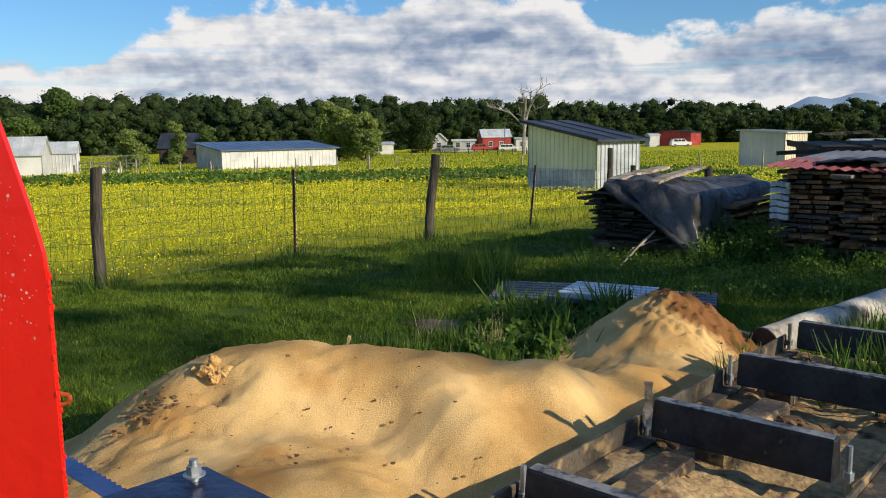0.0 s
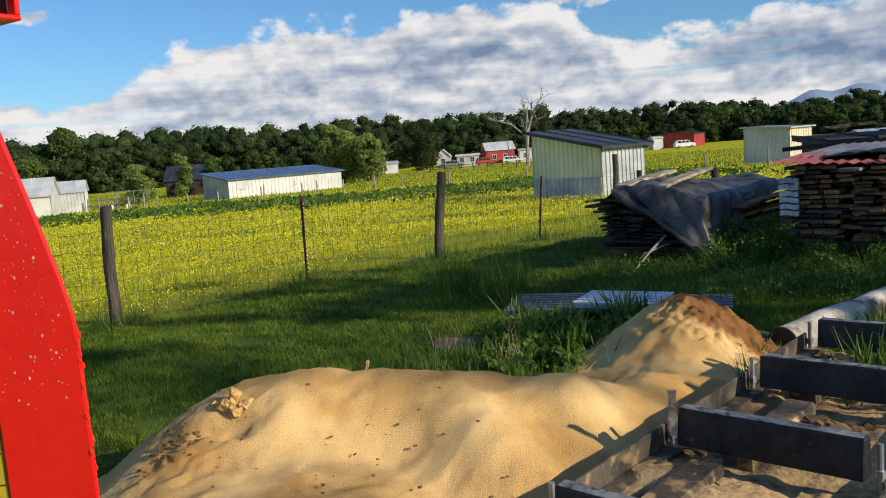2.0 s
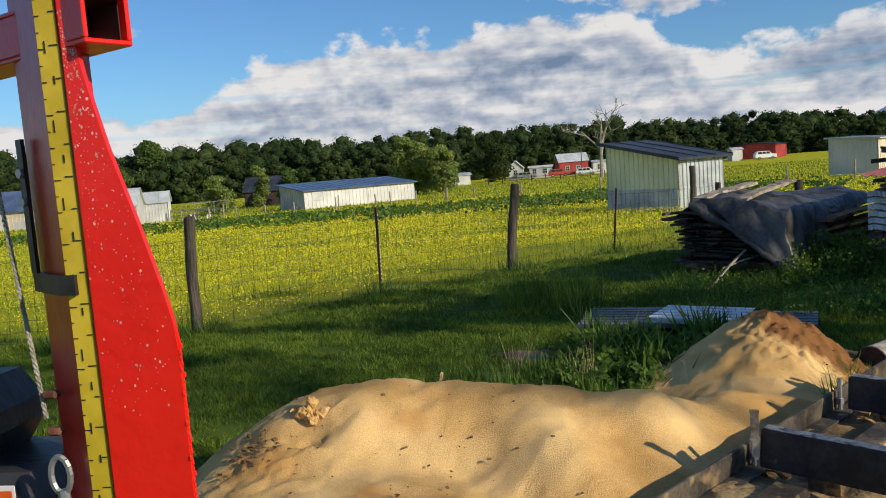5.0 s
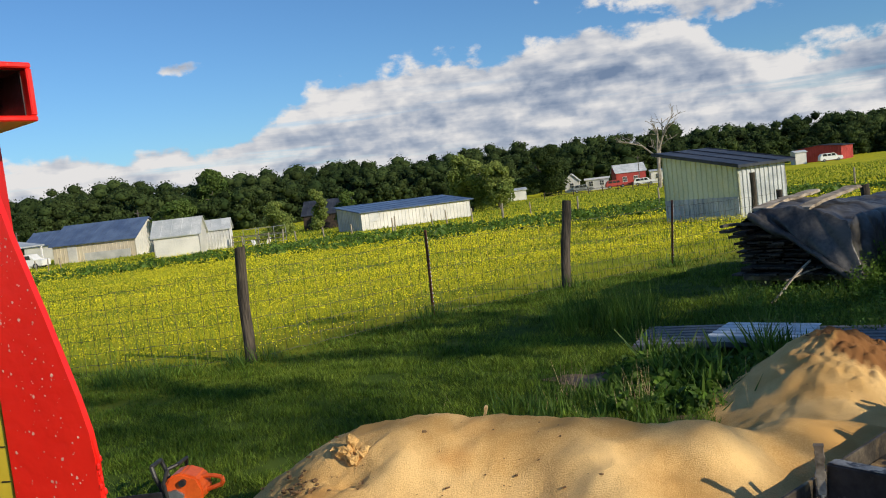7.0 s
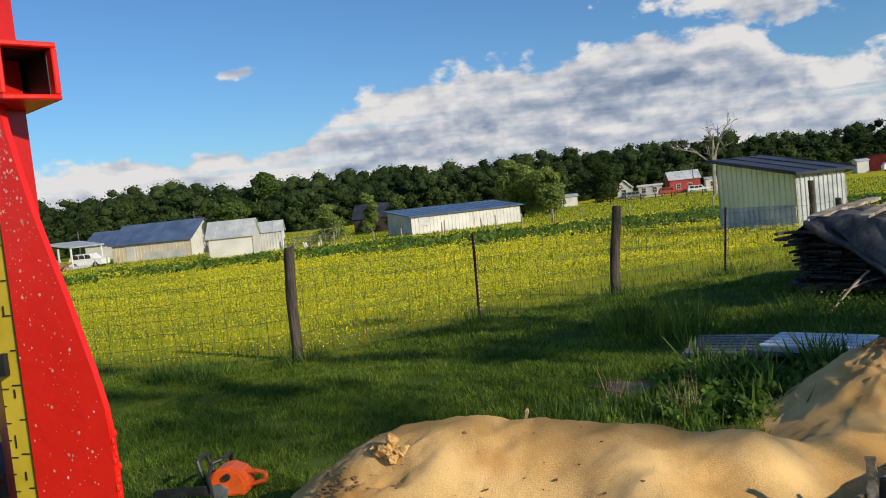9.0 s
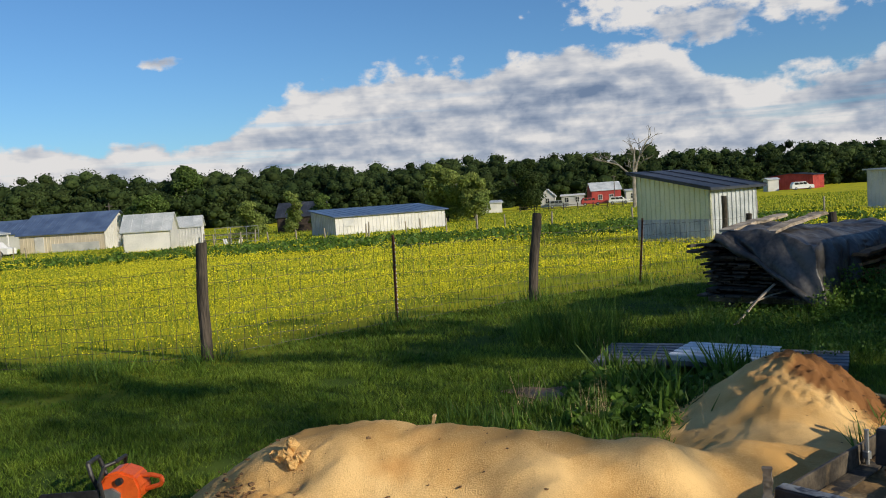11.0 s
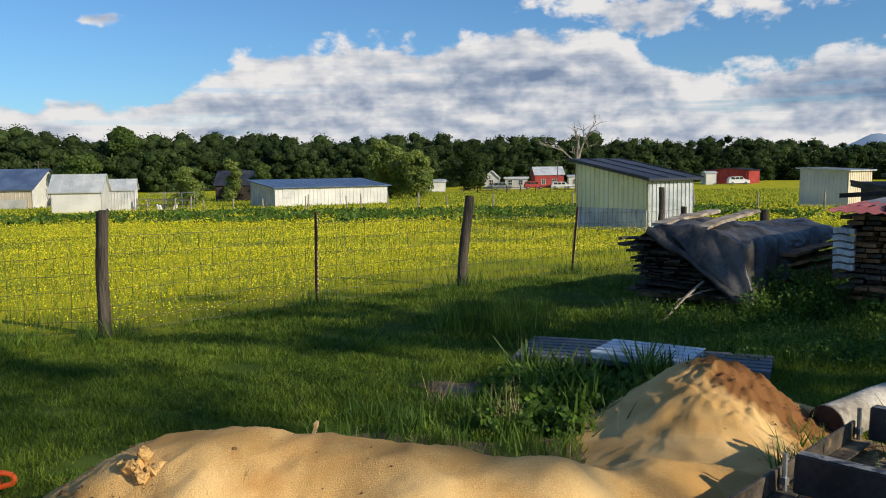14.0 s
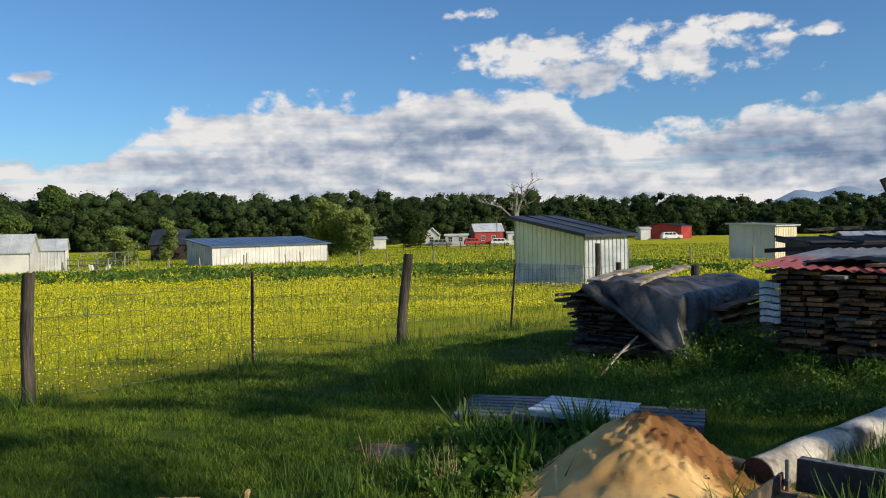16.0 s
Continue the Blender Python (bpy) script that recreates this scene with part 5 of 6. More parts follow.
def slab(name, label, a, b, width, thick, seed, mat, category="board"):
    """A rough-edged board from a to b."""
    rng = np.random.default_rng(seed)
    a, b = Vector(a), Vector(b)
    d = b - a
    x = d.normalized()
    y = Vector((0, 0, 1)).cross(x).normalized()
    z = x.cross(y)
    bm = bmesh.new()
    rows = []
    for i in range(12):
        f = i / 11
        w = width * (0.5 + 0.08 * rng.normal())
        c = a + d * f + z * 0.01 * math.sin(f * 5)
        rows.append([bm.verts.new(c + y * sy * w * (1 + 0.1 * rng.normal()) + z * sz * thick / 2) for sy, sz in ((-1, -1), (1, -1), (1, 1), (-1, 1))])
    for p, q in zip(rows, rows[1:]):
        for i in range(4):
            bm.faces.new((p[i], p[(i + 1) % 4], q[(i + 1) % 4], q[i]))
    bm.faces.new(rows[0][::-1]), bm.faces.new(rows[-1])
    return tagged(part(name, bm, mat), label, category)


def at(m, x, y, z):
    return tuple(m @ Vector((x, y, z)))


M["pale_wood"] = material("sun_bleached_slab", (0.20, 0.16, 0.115), (0.46, 0.39, 0.30), 6.0, 0.9, 0.5, fine=45.0, stain=((0.14, 0.11, 0.085), 8.0, 0.58))
slab("slab_board", "sun-bleached bark slab weighing down the tarp", at(S1, 0.22, 0.02, 0.965), at(S1, 0.44, 1.15, 1.09), 0.19, 0.035, 1, M["pale_wood"])
slab("slab_board", "long sun-bleached slab lying across the tarp", at(S1, 0.74, -0.02, 0.945), at(S1, 0.84, 1.35, 1.09), 0.15, 0.035, 2, M["pale_wood"])
for k, (x0, y0, x1, y1, z) in enumerate(((-0.20, -0.10, 0.40, -0.02, 0.80), (-0.12, -0.22, 0.16, 0.6, 0.74), (0.10, -0.28, 0.20, 0.5, 0.72), (-0.12, -0.06, 0.55, -0.10, 0.66), (0.16, -0.20, 0.36, 0.5, 0.66))):
    slab("loose_board", "weathered board, coloured for shade, jutting out of the stack's end", at(S1, x0, y0, z), at(S1, x1, y1, z + 0.01), 0.13, 0.03, 80 + k, M["shaded_lumber"])
slab("stick", "thin pale stick propped against the lumber", (2.30, 9.36, 0.38), (1.79, 8.99, 0.0), 0.022, 0.018, 4, M["pale_wood"], "stick")
slab("stick", "second thin stick leaning on the lumber", (2.42, 9.42, 0.28), (2.0, 9.2, 0.21), 0.018, 0.014, 5, M["pale_wood"], "stick")
for k in range(4):
    slab("side_board", "brown board sticking out beside the tarp", at(S1, 1.36 + 0.05 * (k % 2), 0.9, 0.24 + 0.12 * k), at(S1, 1.42 + 0.03 * k, 3.2, 0.26 + 0.12 * k), 0.18, 0.035, 20 + k, M["fresh"])
slab("long_pole", "dark crooked pole lying over the stacks", at(S2, -0.9, 2.3, 1.22), at(S2, 0.9, 2.6, 1.30), 0.07, 0.06, 8, M["dark_wood"], "pole")
for k in range(6):
    z = 0.56 + 0.075 * k
    slab("white_board", "whitewashed board end in the stack", at(S2, -0.06, -0.13, z), at(S2, 0.14, -0.10, z + 0.006), 0.10, 0.055, 40 + k, M["white_board"])
for k in range(9):
    z = 0.30 + 0.085 * k
    slab("offcut_board", "rough-sawn plank jutting from the stack's front", at(S3, 0.02 + 0.3 * (k % 3), -0.16, z), at(S3, 0.26 + 0.3 * (k % 3), -0.10 + 0.04 * (k % 2), z + 0.02), 0.22, 0.03, 60 + k, M["fresh"])

# tin and tarp roof of the second stack
rm = S2 @ Matrix.Translation((-0.08, -0.30, 1.135)) @ Matrix.Rotation(radians(2), 4, "Y") @ Matrix.Rotation(radians(3), 4, "X")
bm = bmesh.new()
corrugated(bm, 1.1, 2.0, 0.13, 0.026, rm)
tagged(part("roofing_sheet", bm, M["red_tin"]), "faded red corrugated tin sheet covering the lumber", "metal sheet", "roofing sheets")
rm = S2 @ Matrix.Translation((-0.10, 0.35, 1.17)) @ Matrix.Rotation(radians(2), 4, "X")
bm = bmesh.new()
corrugated(bm, 2.3, 2.4, 0.13, 0.022, rm)
tagged(part("roofing_sheet", bm, M["sheet_dark"]), "grey corrugated tin sheet covering the lumber", "metal sheet", "roofing sheets")
drape("grey_tarp", "loose grey tarp wrinkled over the tin roof", S2 @ Matrix.Translation((0.45, 0.1, 0.0)), 1.3, 1.0, 1.20, 0.03, M["tarp"], 7.7, 0.05, 0.1, 0.1)
slab("slab_board", "broken brown board lying on the red tin", at(S3, 0.30, -0.18, 1.17), at(S3, 0.85, -0.24, 1.17), 0.10, 0.03, 9, M["fresh"])


# ---------- dark outbuilding beyond the stacks ----------
def dark_sheds():
    lean_to("dark_shed", "low dark-stained board shed behind the lumber", (6.35, 14.3), -8, 2.2, 2.2, 1.38, 1.44, "y", [M["dark_wood"]], M["dark_wood"], 0.0, 0.15)
    t = lean_to("dark_shed", "tall dark-stained board shed with a steep side", (8.55, 13.9), -6, 3.0, 2.6, 2.45, 3.2, "x", [M["dark_wood"]], M["dark_wood"], 0.0, 0.04)
    slab("leaning_beam", "weathered square beam leaning on the dark shed", (7.55, 13.6, 1.35), (7.20, 13.7, 2.30), 0.17, 0.13, 12, M["post"], "beam")
    bm = bmesh.new()
    box(bm, (7.45, 13.55, -0.1), (7.60, 13.70, 1.5), bevel=0.01)
    tagged(part("shed_post", bm, M["post"]), "weathered square post before the dark shed", "post")
    slab("roof_board", "weathered board on the low shed's roof", (6.0, 13.9, 1.46), (7.5, 13.7, 1.52), 0.18, 0.05, 13, M["post"])
    slab("roof_board", "grey plank lying on the low shed's roof", (7.0, 13.7, 1.60), (8.4, 13.2, 1.50), 0.20, 0.05, 14, M["dark_wood"])


dark_sheds()


# ---------- sawmill surroundings: chips, clods, blocks ----------
def under_bed():
    """Packed sawdust and bark inside the mill bed."""
    n, k = 70, 150
    verts, faces = [], []
    for j in range(k + 1):
        for i in range(n + 1):
            x, y = -1.6 + 4.36 * j / k, 0.08 - 0.86 * i / n
            p = Vector((x, y, 2))
            z = 0.252 + 0.05 * noise.noise(p * 2.2) + 0.022 * noise.noise(p * 7) + 0.01 * noise.noise(p * 24)
            verts.append(tuple(BED @ Vector((x, y, z - 0.05 * smoothstep(0.3, 0.8, -y)))))
    for j in range(k):
        for i in range(n):
            a = j * (n + 1) + i
            faces.append((a, a + 1, a + n + 2, a + n + 1))
    M["dirty_dust"] = material("dirty_sawdust", (0.24, 0.155, 0.075), (0.58, 0.40, 0.20), 2.5, 0.97, 0.8, fine=40.0, vary=0.0, spec=0.1, stain=((0.10, 0.062, 0.037), 5.0, 0.57))
    tagged(mesh_object("bed_sawdust", verts, faces, M["dirty_dust"], True), "dirty sawdust and bark packed between the mill rails", "sawdust", kind="stuff")


under_bed()


def chip_mesh(rng, size):
    bm = bmesh.new()
    bmesh.ops.create_icosphere(bm, subdivisions=1, radius=size)
    for v in bm.verts:
        v.co = Vector((v.co.x * 1.4, v.co.y, v.co.z * 0.6)) * (1 + 0.3 * rng.normal())
    return bm


M["bed_timber"] = material("dust_strewn_timber", (0.050, 0.038, 0.028), (0.15, 0.115, 0.080), 6.0, 0.9, 0.4, fine=50.0, vary=0.2, stain=((0.50, 0.33, 0.14), 9.0, 0.54))
M["clod"] = material("brown_bark_clod", (0.15, 0.080, 0.033), (0.33, 0.185, 0.08), 20.0, 0.95, 0.5, fine=80.0, vary=0.4)
M["dust_clod"] = material("sawdust_clod", (0.48, 0.30, 0.13), (0.62, 0.42, 0.20), 14.0, 0.97, 0.5, fine=80.0, vary=0.1)


def scatter_clods():
    rng = np.random.default_rng(31)
    spots = [(-1.20 + rng.normal() * 0.10, 2.93 + rng.normal() * 0.08, 0.003 + 0.009 * rng.random() ** 2) for _ in range(110)]
    spots += [(rng.uniform(-1.5, 0.4), rng.uniform(2.4, 3.65), 0.002 + 0.007 * rng.random() ** 3) for _ in range(190)]
    spots += [(1.75 + rng.normal() * 0.22, 5.15 + rng.normal() * 0.30, rng.uniform(0.003, 0.009)) for _ in range(60)]
    verts, faces = [], []
    for x, y, s in spots:
        bm = chip_mesh(rng, s)
        z = float(sand_height(np.array(x), np.array(y))) - 0.03 + s * 0.3
        a = rng.uniform(0, 6.28)
        off = len(verts)
        bm.verts.index_update()
        for v in bm.verts:
            verts.append((x + v.co.x * math.cos(a) - v.co.y * math.sin(a), y + v.co.x * math.sin(a) + v.co.y * math.cos(a), z + v.co.z))
        faces += [tuple(off + v.index for v in f.verts) for f in bm.faces]
        bm.free()
    tagged(mesh_object("bark_crumbs", verts, faces, M["clod"]), "dark bark crumbs scattered over the sawdust", "bark", kind="stuff")
    bm = bmesh.new()
    for p, r in (((-1.01, 3.14, 0.572), 0.026), ((-1.035, 3.13, 0.535), 0.036), ((-0.96, 3.14, 0.52), 0.038), ((-1.09, 3.16, 0.50), 0.042), ((-1.0, 3.10, 0.515), 0.034), ((-0.91, 3.16, 0.515), 0.034)):
        bmesh.ops.create_icosphere(bm, subdivisions=4, radius=r, matrix=Matrix.Translation(p) @ Matrix.Diagonal((1.15, 1.0, 0.8, 1)))
    for v in bm.verts:
        c = v.co.copy()
        v.co += Vector((noise.noise(c * 26), noise.noise(c * 27 + Vector((5, 0, 0))), noise.noise(c * 25))) * 0.022
        v.co += Vector((noise.noise(c * 75), noise.noise(c * 76 + Vector((5, 0, 0))), noise.noise(c * 77))) * 0.012
        v.co += Vector((noise.noise(c * 190), noise.noise(c * 191 + Vector((5, 0, 0))), noise.noise(c * 192))) * 0.004
    tagged(part("sawdust_lump", bm, M["sawdust"]), "crusted lump of sawdust on the heap's crest", "sawdust")
    slab("wood_splinter", "small upright splinter stuck in the sawdust", (-0.48, 3.55, 0.45), (-0.47, 3.55, 0.585), 0.035, 0.012, 70, M["dust_clod"], "splinter")
    slab("bark_strip", "dark bark strip lying on the sawdust", (-1.55, 2.70, 0.27), (-1.45, 2.62, 0.29), 0.018, 0.012, 71, M["clod"], "bark")
    b = BED
    slab("wood_peg", "short pale wooden peg wedged beside the rail", at(b, 0.845, 0.005, 0.36), at(b, 0.836, 0.0, 0.555), 0.032, 0.022, 72, M["pale_wood"], "peg")
    bm = bmesh.new()
    box(bm, (1.15, -0.60, 0.20), (1.36, -0.40, 0.31), b, bevel=0.006)
    tagged(part("wood_block", bm, M["fresh"]), "sawn wooden block lying between the bunks", "wood block")
    for y, x0, x1 in ((-0.16, 0.12, 0.80), (-0.22, 0.95, 1.70), (-0.18, 1.85, 2.6)):
        bm = bmesh.new()
        box(bm, (x0, y - 0.07, 0.17), (x1, y + 0.07, 0.30), b, bevel=0.012)
        tagged(part("sleeper_timber", bm, M["bed_timber"]), "weathered timber lying under the mill bed", "timber", "bed timbers")
    rng2 = np.random.default_rng(9)
    for i in range(26):
        x, y = rng2.uniform(-0.2, 2.55), rng2.uniform(-0.72, -0.05)
        a = rng2.uniform(0, 3.1)
        L = rng2.uniform(0.05, 0.16)
        slab("bark_scrap", "scrap of brown bark on the dirty sawdust", at(b, x, y, 0.25 + 0.03 * rng2.random()), at(b, x + L * math.cos(a), y + L * math.sin(a), 0.26 + 0.04 * rng2.random()), rng2.uniform(0.02, 0.06), 0.008, 100 + i, M["clod"] if i % 3 else M["fresh"], "bark")


scatter_clods()


# ---------- trees added out of view to shade the lawn and sawdust ---
def shade_tree(x, y, zc, r, seed, n=1500):
    rng = np.random.default_rng(seed)
    t = thing("shade_tree", "leafy tree added out of view to shade the yard", "tree", Matrix.Translation((x, y, -0.1)), "yard trees")
    bm = bmesh.new()
    rod(bm, (0, 0, 0), (0, 0, zc * 0.85), 0.09, 0.05, seg=8)
    for _ in range(5):
        limbs(bm, rng, Vector((0, 0, zc * 0.84)), Vector((rng.normal(), rng.normal(), 0.8)).normalized(), r * 0.6, 0.035, 1, 0.5)
    part("trunk", bm, M["bark_tree"], t)
    pts = [leaf_cloud(rng, n // 8, tuple(rng.normal(size=3) * np.array((r * 0.6, r * 0.62, r * 0.45)) + np.array((0, 0, zc))), (r * 0.55, r * 0.20, r * 0.16), 0.12) for _ in range(14)]
    c = quads_object("crown", np.concatenate(pts), M["leaf_mid"])
    c.parent = t


# each is put up-sun of the stretch of lawn or sawdust that it shades
for k, (sx, sy, zc, r, n) in enumerate(((2.9, 8.0, 6.0, 0.9, 190), (0.3, 8.1, 8.0, 1.3, 190), (-2.2, 8.7, 10.0, 1.4, 230), (-5.2, 7.0, 11.0, 1.2, 200), (-0.6, 9.7, 7.0, 0.9, 90), (4.9, 7.8, 6.0, 0.9, 240), (1.7, 7.1, 6.6, 1.0, 250), (-0.75, 2.95, 12.0, 1.0, 24), (-1.9, 5.0, 12.5, 1.2, 70))):
    shade_tree(sx + 1.95 * zc, sy - 1.07 * zc, zc, r, 101 + k, n)


# ---------- grass, buttercups, weeds ----------
def patchy(X, Y, sx, sy, seed):
    """Soft random patches from 0 to 1, sx by sy metres in size."""
    g = np.random.default_rng(seed).random((64, 64))
    u, v = X / sx + 1000.0, Y / sy + 1000.0
    i, j = np.floor(u).astype(int), np.floor(v).astype(int)
    a, b = u - i, v - j
    a, b = a * a * (3 - 2 * a), b * b * (3 - 2 * b)
    return (g[i % 64, j % 64] * (1 - a) + g[(i + 1) % 64, j % 64] * a) * (1 - b) + (g[i % 64, (j + 1) % 64] * (1 - a) + g[(i + 1) % 64, (j + 1) % 64] * a) * b


def blades(rng, X, Y, Z, height, width, lean=0.35):
    """One tapered blade at each place, bent a little."""
    n = len(X)
    a = rng.uniform(0, 2 * np.pi, n)
    h = height * rng.uniform(0.55, 1.25, n)
    w = width * rng.uniform(0.6, 1.3, n)
    b = rng.uniform(0, 2 * np.pi, n)
    k = lean * h * rng.random(n)
    base = np.stack([X, Y, Z - 0.01], -1)
    side = np.stack([np.cos(a), np.sin(a), np.zeros(n)], -1) * w[:, None]
    tip = base + np.stack([np.cos(b) * k, np.sin(b) * k, h], -1)
    return np.stack([base - side, base + side, tip + side * 0.12, tip - side * 0.12], 1).reshape(-1, 3)


def fence_side(X, Y):
    """Positive in the pasture, negative on the lawn."""
    line = np.interp(X, [-12.0, -3.79, -2.16, -0.58, 1.12, 5.3, 12.0], [7.1, 7.86, 9.88, 11.95, 13.9, 21.0, 30.0])
    return Y - line


M["grass"] = material("lawn_grass_blades", (0.058, 0.118, 0.012), (0.19, 0.265, 0.030), 0.9, 0.55, 0.0, fine=7.0, vary=0.62, spec=0.25, island=True)
M["field_grass"] = material("pasture_grass_blades", (0.13, 0.20, 0.020), (0.28, 0.33, 0.03), 0.5, 0.65, 0.0, fine=4.0, vary=0.4, spec=0.2, island=True)
M["weed"] = material("lush_weed_leaves", (0.050, 0.110, 0.016), (0.14, 0.235, 0.032), 3.0, 0.55, 0.0, fine=15.0, vary=0.4, spec=0.3, island=True)
M["dry"] = material("dry_grass_stalks", (0.28, 0.20, 0.10), (0.50, 0.40, 0.22), 6.0, 0.85, 0.0, fine=30.0, vary=0.3, island=True)
M["petal"] = material("buttercup_petals", (0.66, 0.57, 0.008), (0.84, 0.74, 0.014), 4.0, 0.5, 0.0, fine=20.0, vary=0.15, spec=0.3, island=True)


for key in ("grass", "field_grass", "weed"):
    leafy(M[key], 0.40)


def build_grass():
    rng = np.random.default_rng(77)
    out = []
    for n, y0, y1, x0, x1, h, w in ((230000, 3.4, 7.6, -6.0, 3.6, 0.050, 0.0042), (170000, 7.0, 13.0, -9.5, 7.5, 0.058, 0.0062), (40000, 12.0, 24.0, -10.0, 13.0, 0.085, 0.010)):
        X = rng.uniform(x0, x1, n)
        Y = rng.uniform(y0, y1, n)
        ok = (fence_side(X, Y) < 0.3) & (sand_height(X, Y) < 0.045)
        bed = (X - 0.35) * 0.775 - (Y - 2.26) * 0.63
        ok &= ~((bed > -0.15) & (bed < 0.85) & (Y < 5.0))
        ok &= (rng.random(n) < 1.2 * np.exp(-((X + 0.1) ** 2 + (Y - 6.2) ** 2) / 0.12) * -1 + 1.0)
        tuft = 0.45 * patchy(X, Y, 0.13, 0.10, 3) + 0.55 * patchy(X, Y, 0.50, 0.22, 4)
        ok &= rng.random(n) < 0.35 + 1.1 * tuft
        X, Y, tuft = X[ok], Y[ok], tuft[ok]
        out.append(blades(rng, X, Y, lie(X, Y), h * (0.22 + 1.5 * tuft), w, 1.3))
    tagged(quads_object("lawn_grass", np.concatenate(out), M["grass"]), "mown green lawn grass with sunlit tips", "grass", kind="stuff")
    out, gold = [], []
    for n, m, y0, y1, x0, x1, h, w, s in ((34000, 130000, 7.5, 20.0, -16.0, 10.0, 0.12, 0.007, 0.0095), (26000, 130000, 18.0, 40.0, -32.0, 16.0, 0.16, 0.016, 0.017), (18000, 100000, 38.0, 75.0, -62.0, 34.0, 0.20, 0.035, 0.032), (30000, 26000, 73.0, 165.0, -95.0, 75.0, 0.26, 0.07, 0.055)):
        X, Y = rng.uniform(x0, x1, n), rng.uniform(y0, y1, n)
        ok = fence_side(X, Y) > 0.1
        X, Y = X[ok], Y[ok]
        out.append(blades(rng, X, Y, lie(X, Y), h, w, 0.5))
        X, Y = rng.uniform(x0, x1, m), rng.uniform(y0, y1, m)
        patch = np.clip(1.6 * (0.5 * patchy(X, Y, 5.5, 2.2, 8) + 0.3 * patchy(X, Y, 1.6, 0.8, 9) + 0.2 * patchy(X, Y, 16.0, 5.0, 10)) - 0.35, 0, 1)
        far = smoothstep(36, 60, Y)
        ok = (fence_side(X, Y) > 0.15 + 2.6 * smoothstep(-2.8, -1.0, X)) & (rng.random(m) < (0.25 + 0.75 * patch) * (1 - 0.55 * far))
        X, Y = X[ok], Y[ok]
        k = len(X)
        p = np.stack([X, Y, lie(X, Y) + h * rng.uniform(0.55, 1.25, k)], -1)
        u = rng.normal(size=(k, 3)) * np.array((1, 1, 0.35))
        u /= np.linalg.norm(u, axis=1)[:, None]
        v = np.cross(u, np.stack([rng.normal(size=k) * 0.5, rng.normal(size=k) * 0.5 - 0.7, np.ones(k)], -1))
        v /= np.linalg.norm(v, axis=1)[:, None]
        q = s * rng.uniform(0.6, 1.2, k)[:, None]
        gold.append(np.stack([p - u * q, p - v * q, p + u * q, p + v * q], 1).reshape(-1, 3))
    tagged(quads_object("pasture_grass", np.concatenate(out), M["field_grass"]), "knee-high green pasture grass", "grass", kind="stuff")
    tagged(quads_object("buttercups", np.concatenate(gold), M["petal"]), "yellow buttercups in flower across the pasture", "flowers", kind="stuff")
    # low rows of denser weeds across the middle of the pasture
    out = []
    for i in range(460):
        x, y = rng.uniform(-46, 16), rng.uniform(38, 62)
        y += 3 * math.sin(x * 0.2)
        out.append(leaf_cloud(rng, 50, (x, y, float(lie(x, y)) + 0.18), (rng.uniform(0.5, 1.3), 0.4, 0.30), 0.09))
    tagged(quads_object("pasture_weeds", np.concatenate(out), M["weed"]), "clumps of green weeds in the pasture", "weeds", kind="stuff")


build_grass()


def clump(rng, x, y, r, n, h, w, lean=0.6, z=None):
    X, Y = x + rng.normal(size=n) * r, y + rng.normal(size=n) * r
    Z = np.maximum(lie(X, Y), np.where(sand_height(X, Y) > 0.05, sand_height(X, Y) - 0.03, -9)) if z is None else np.full(n, z)
    return blades(rng, X, Y, Z, h, w, lean)


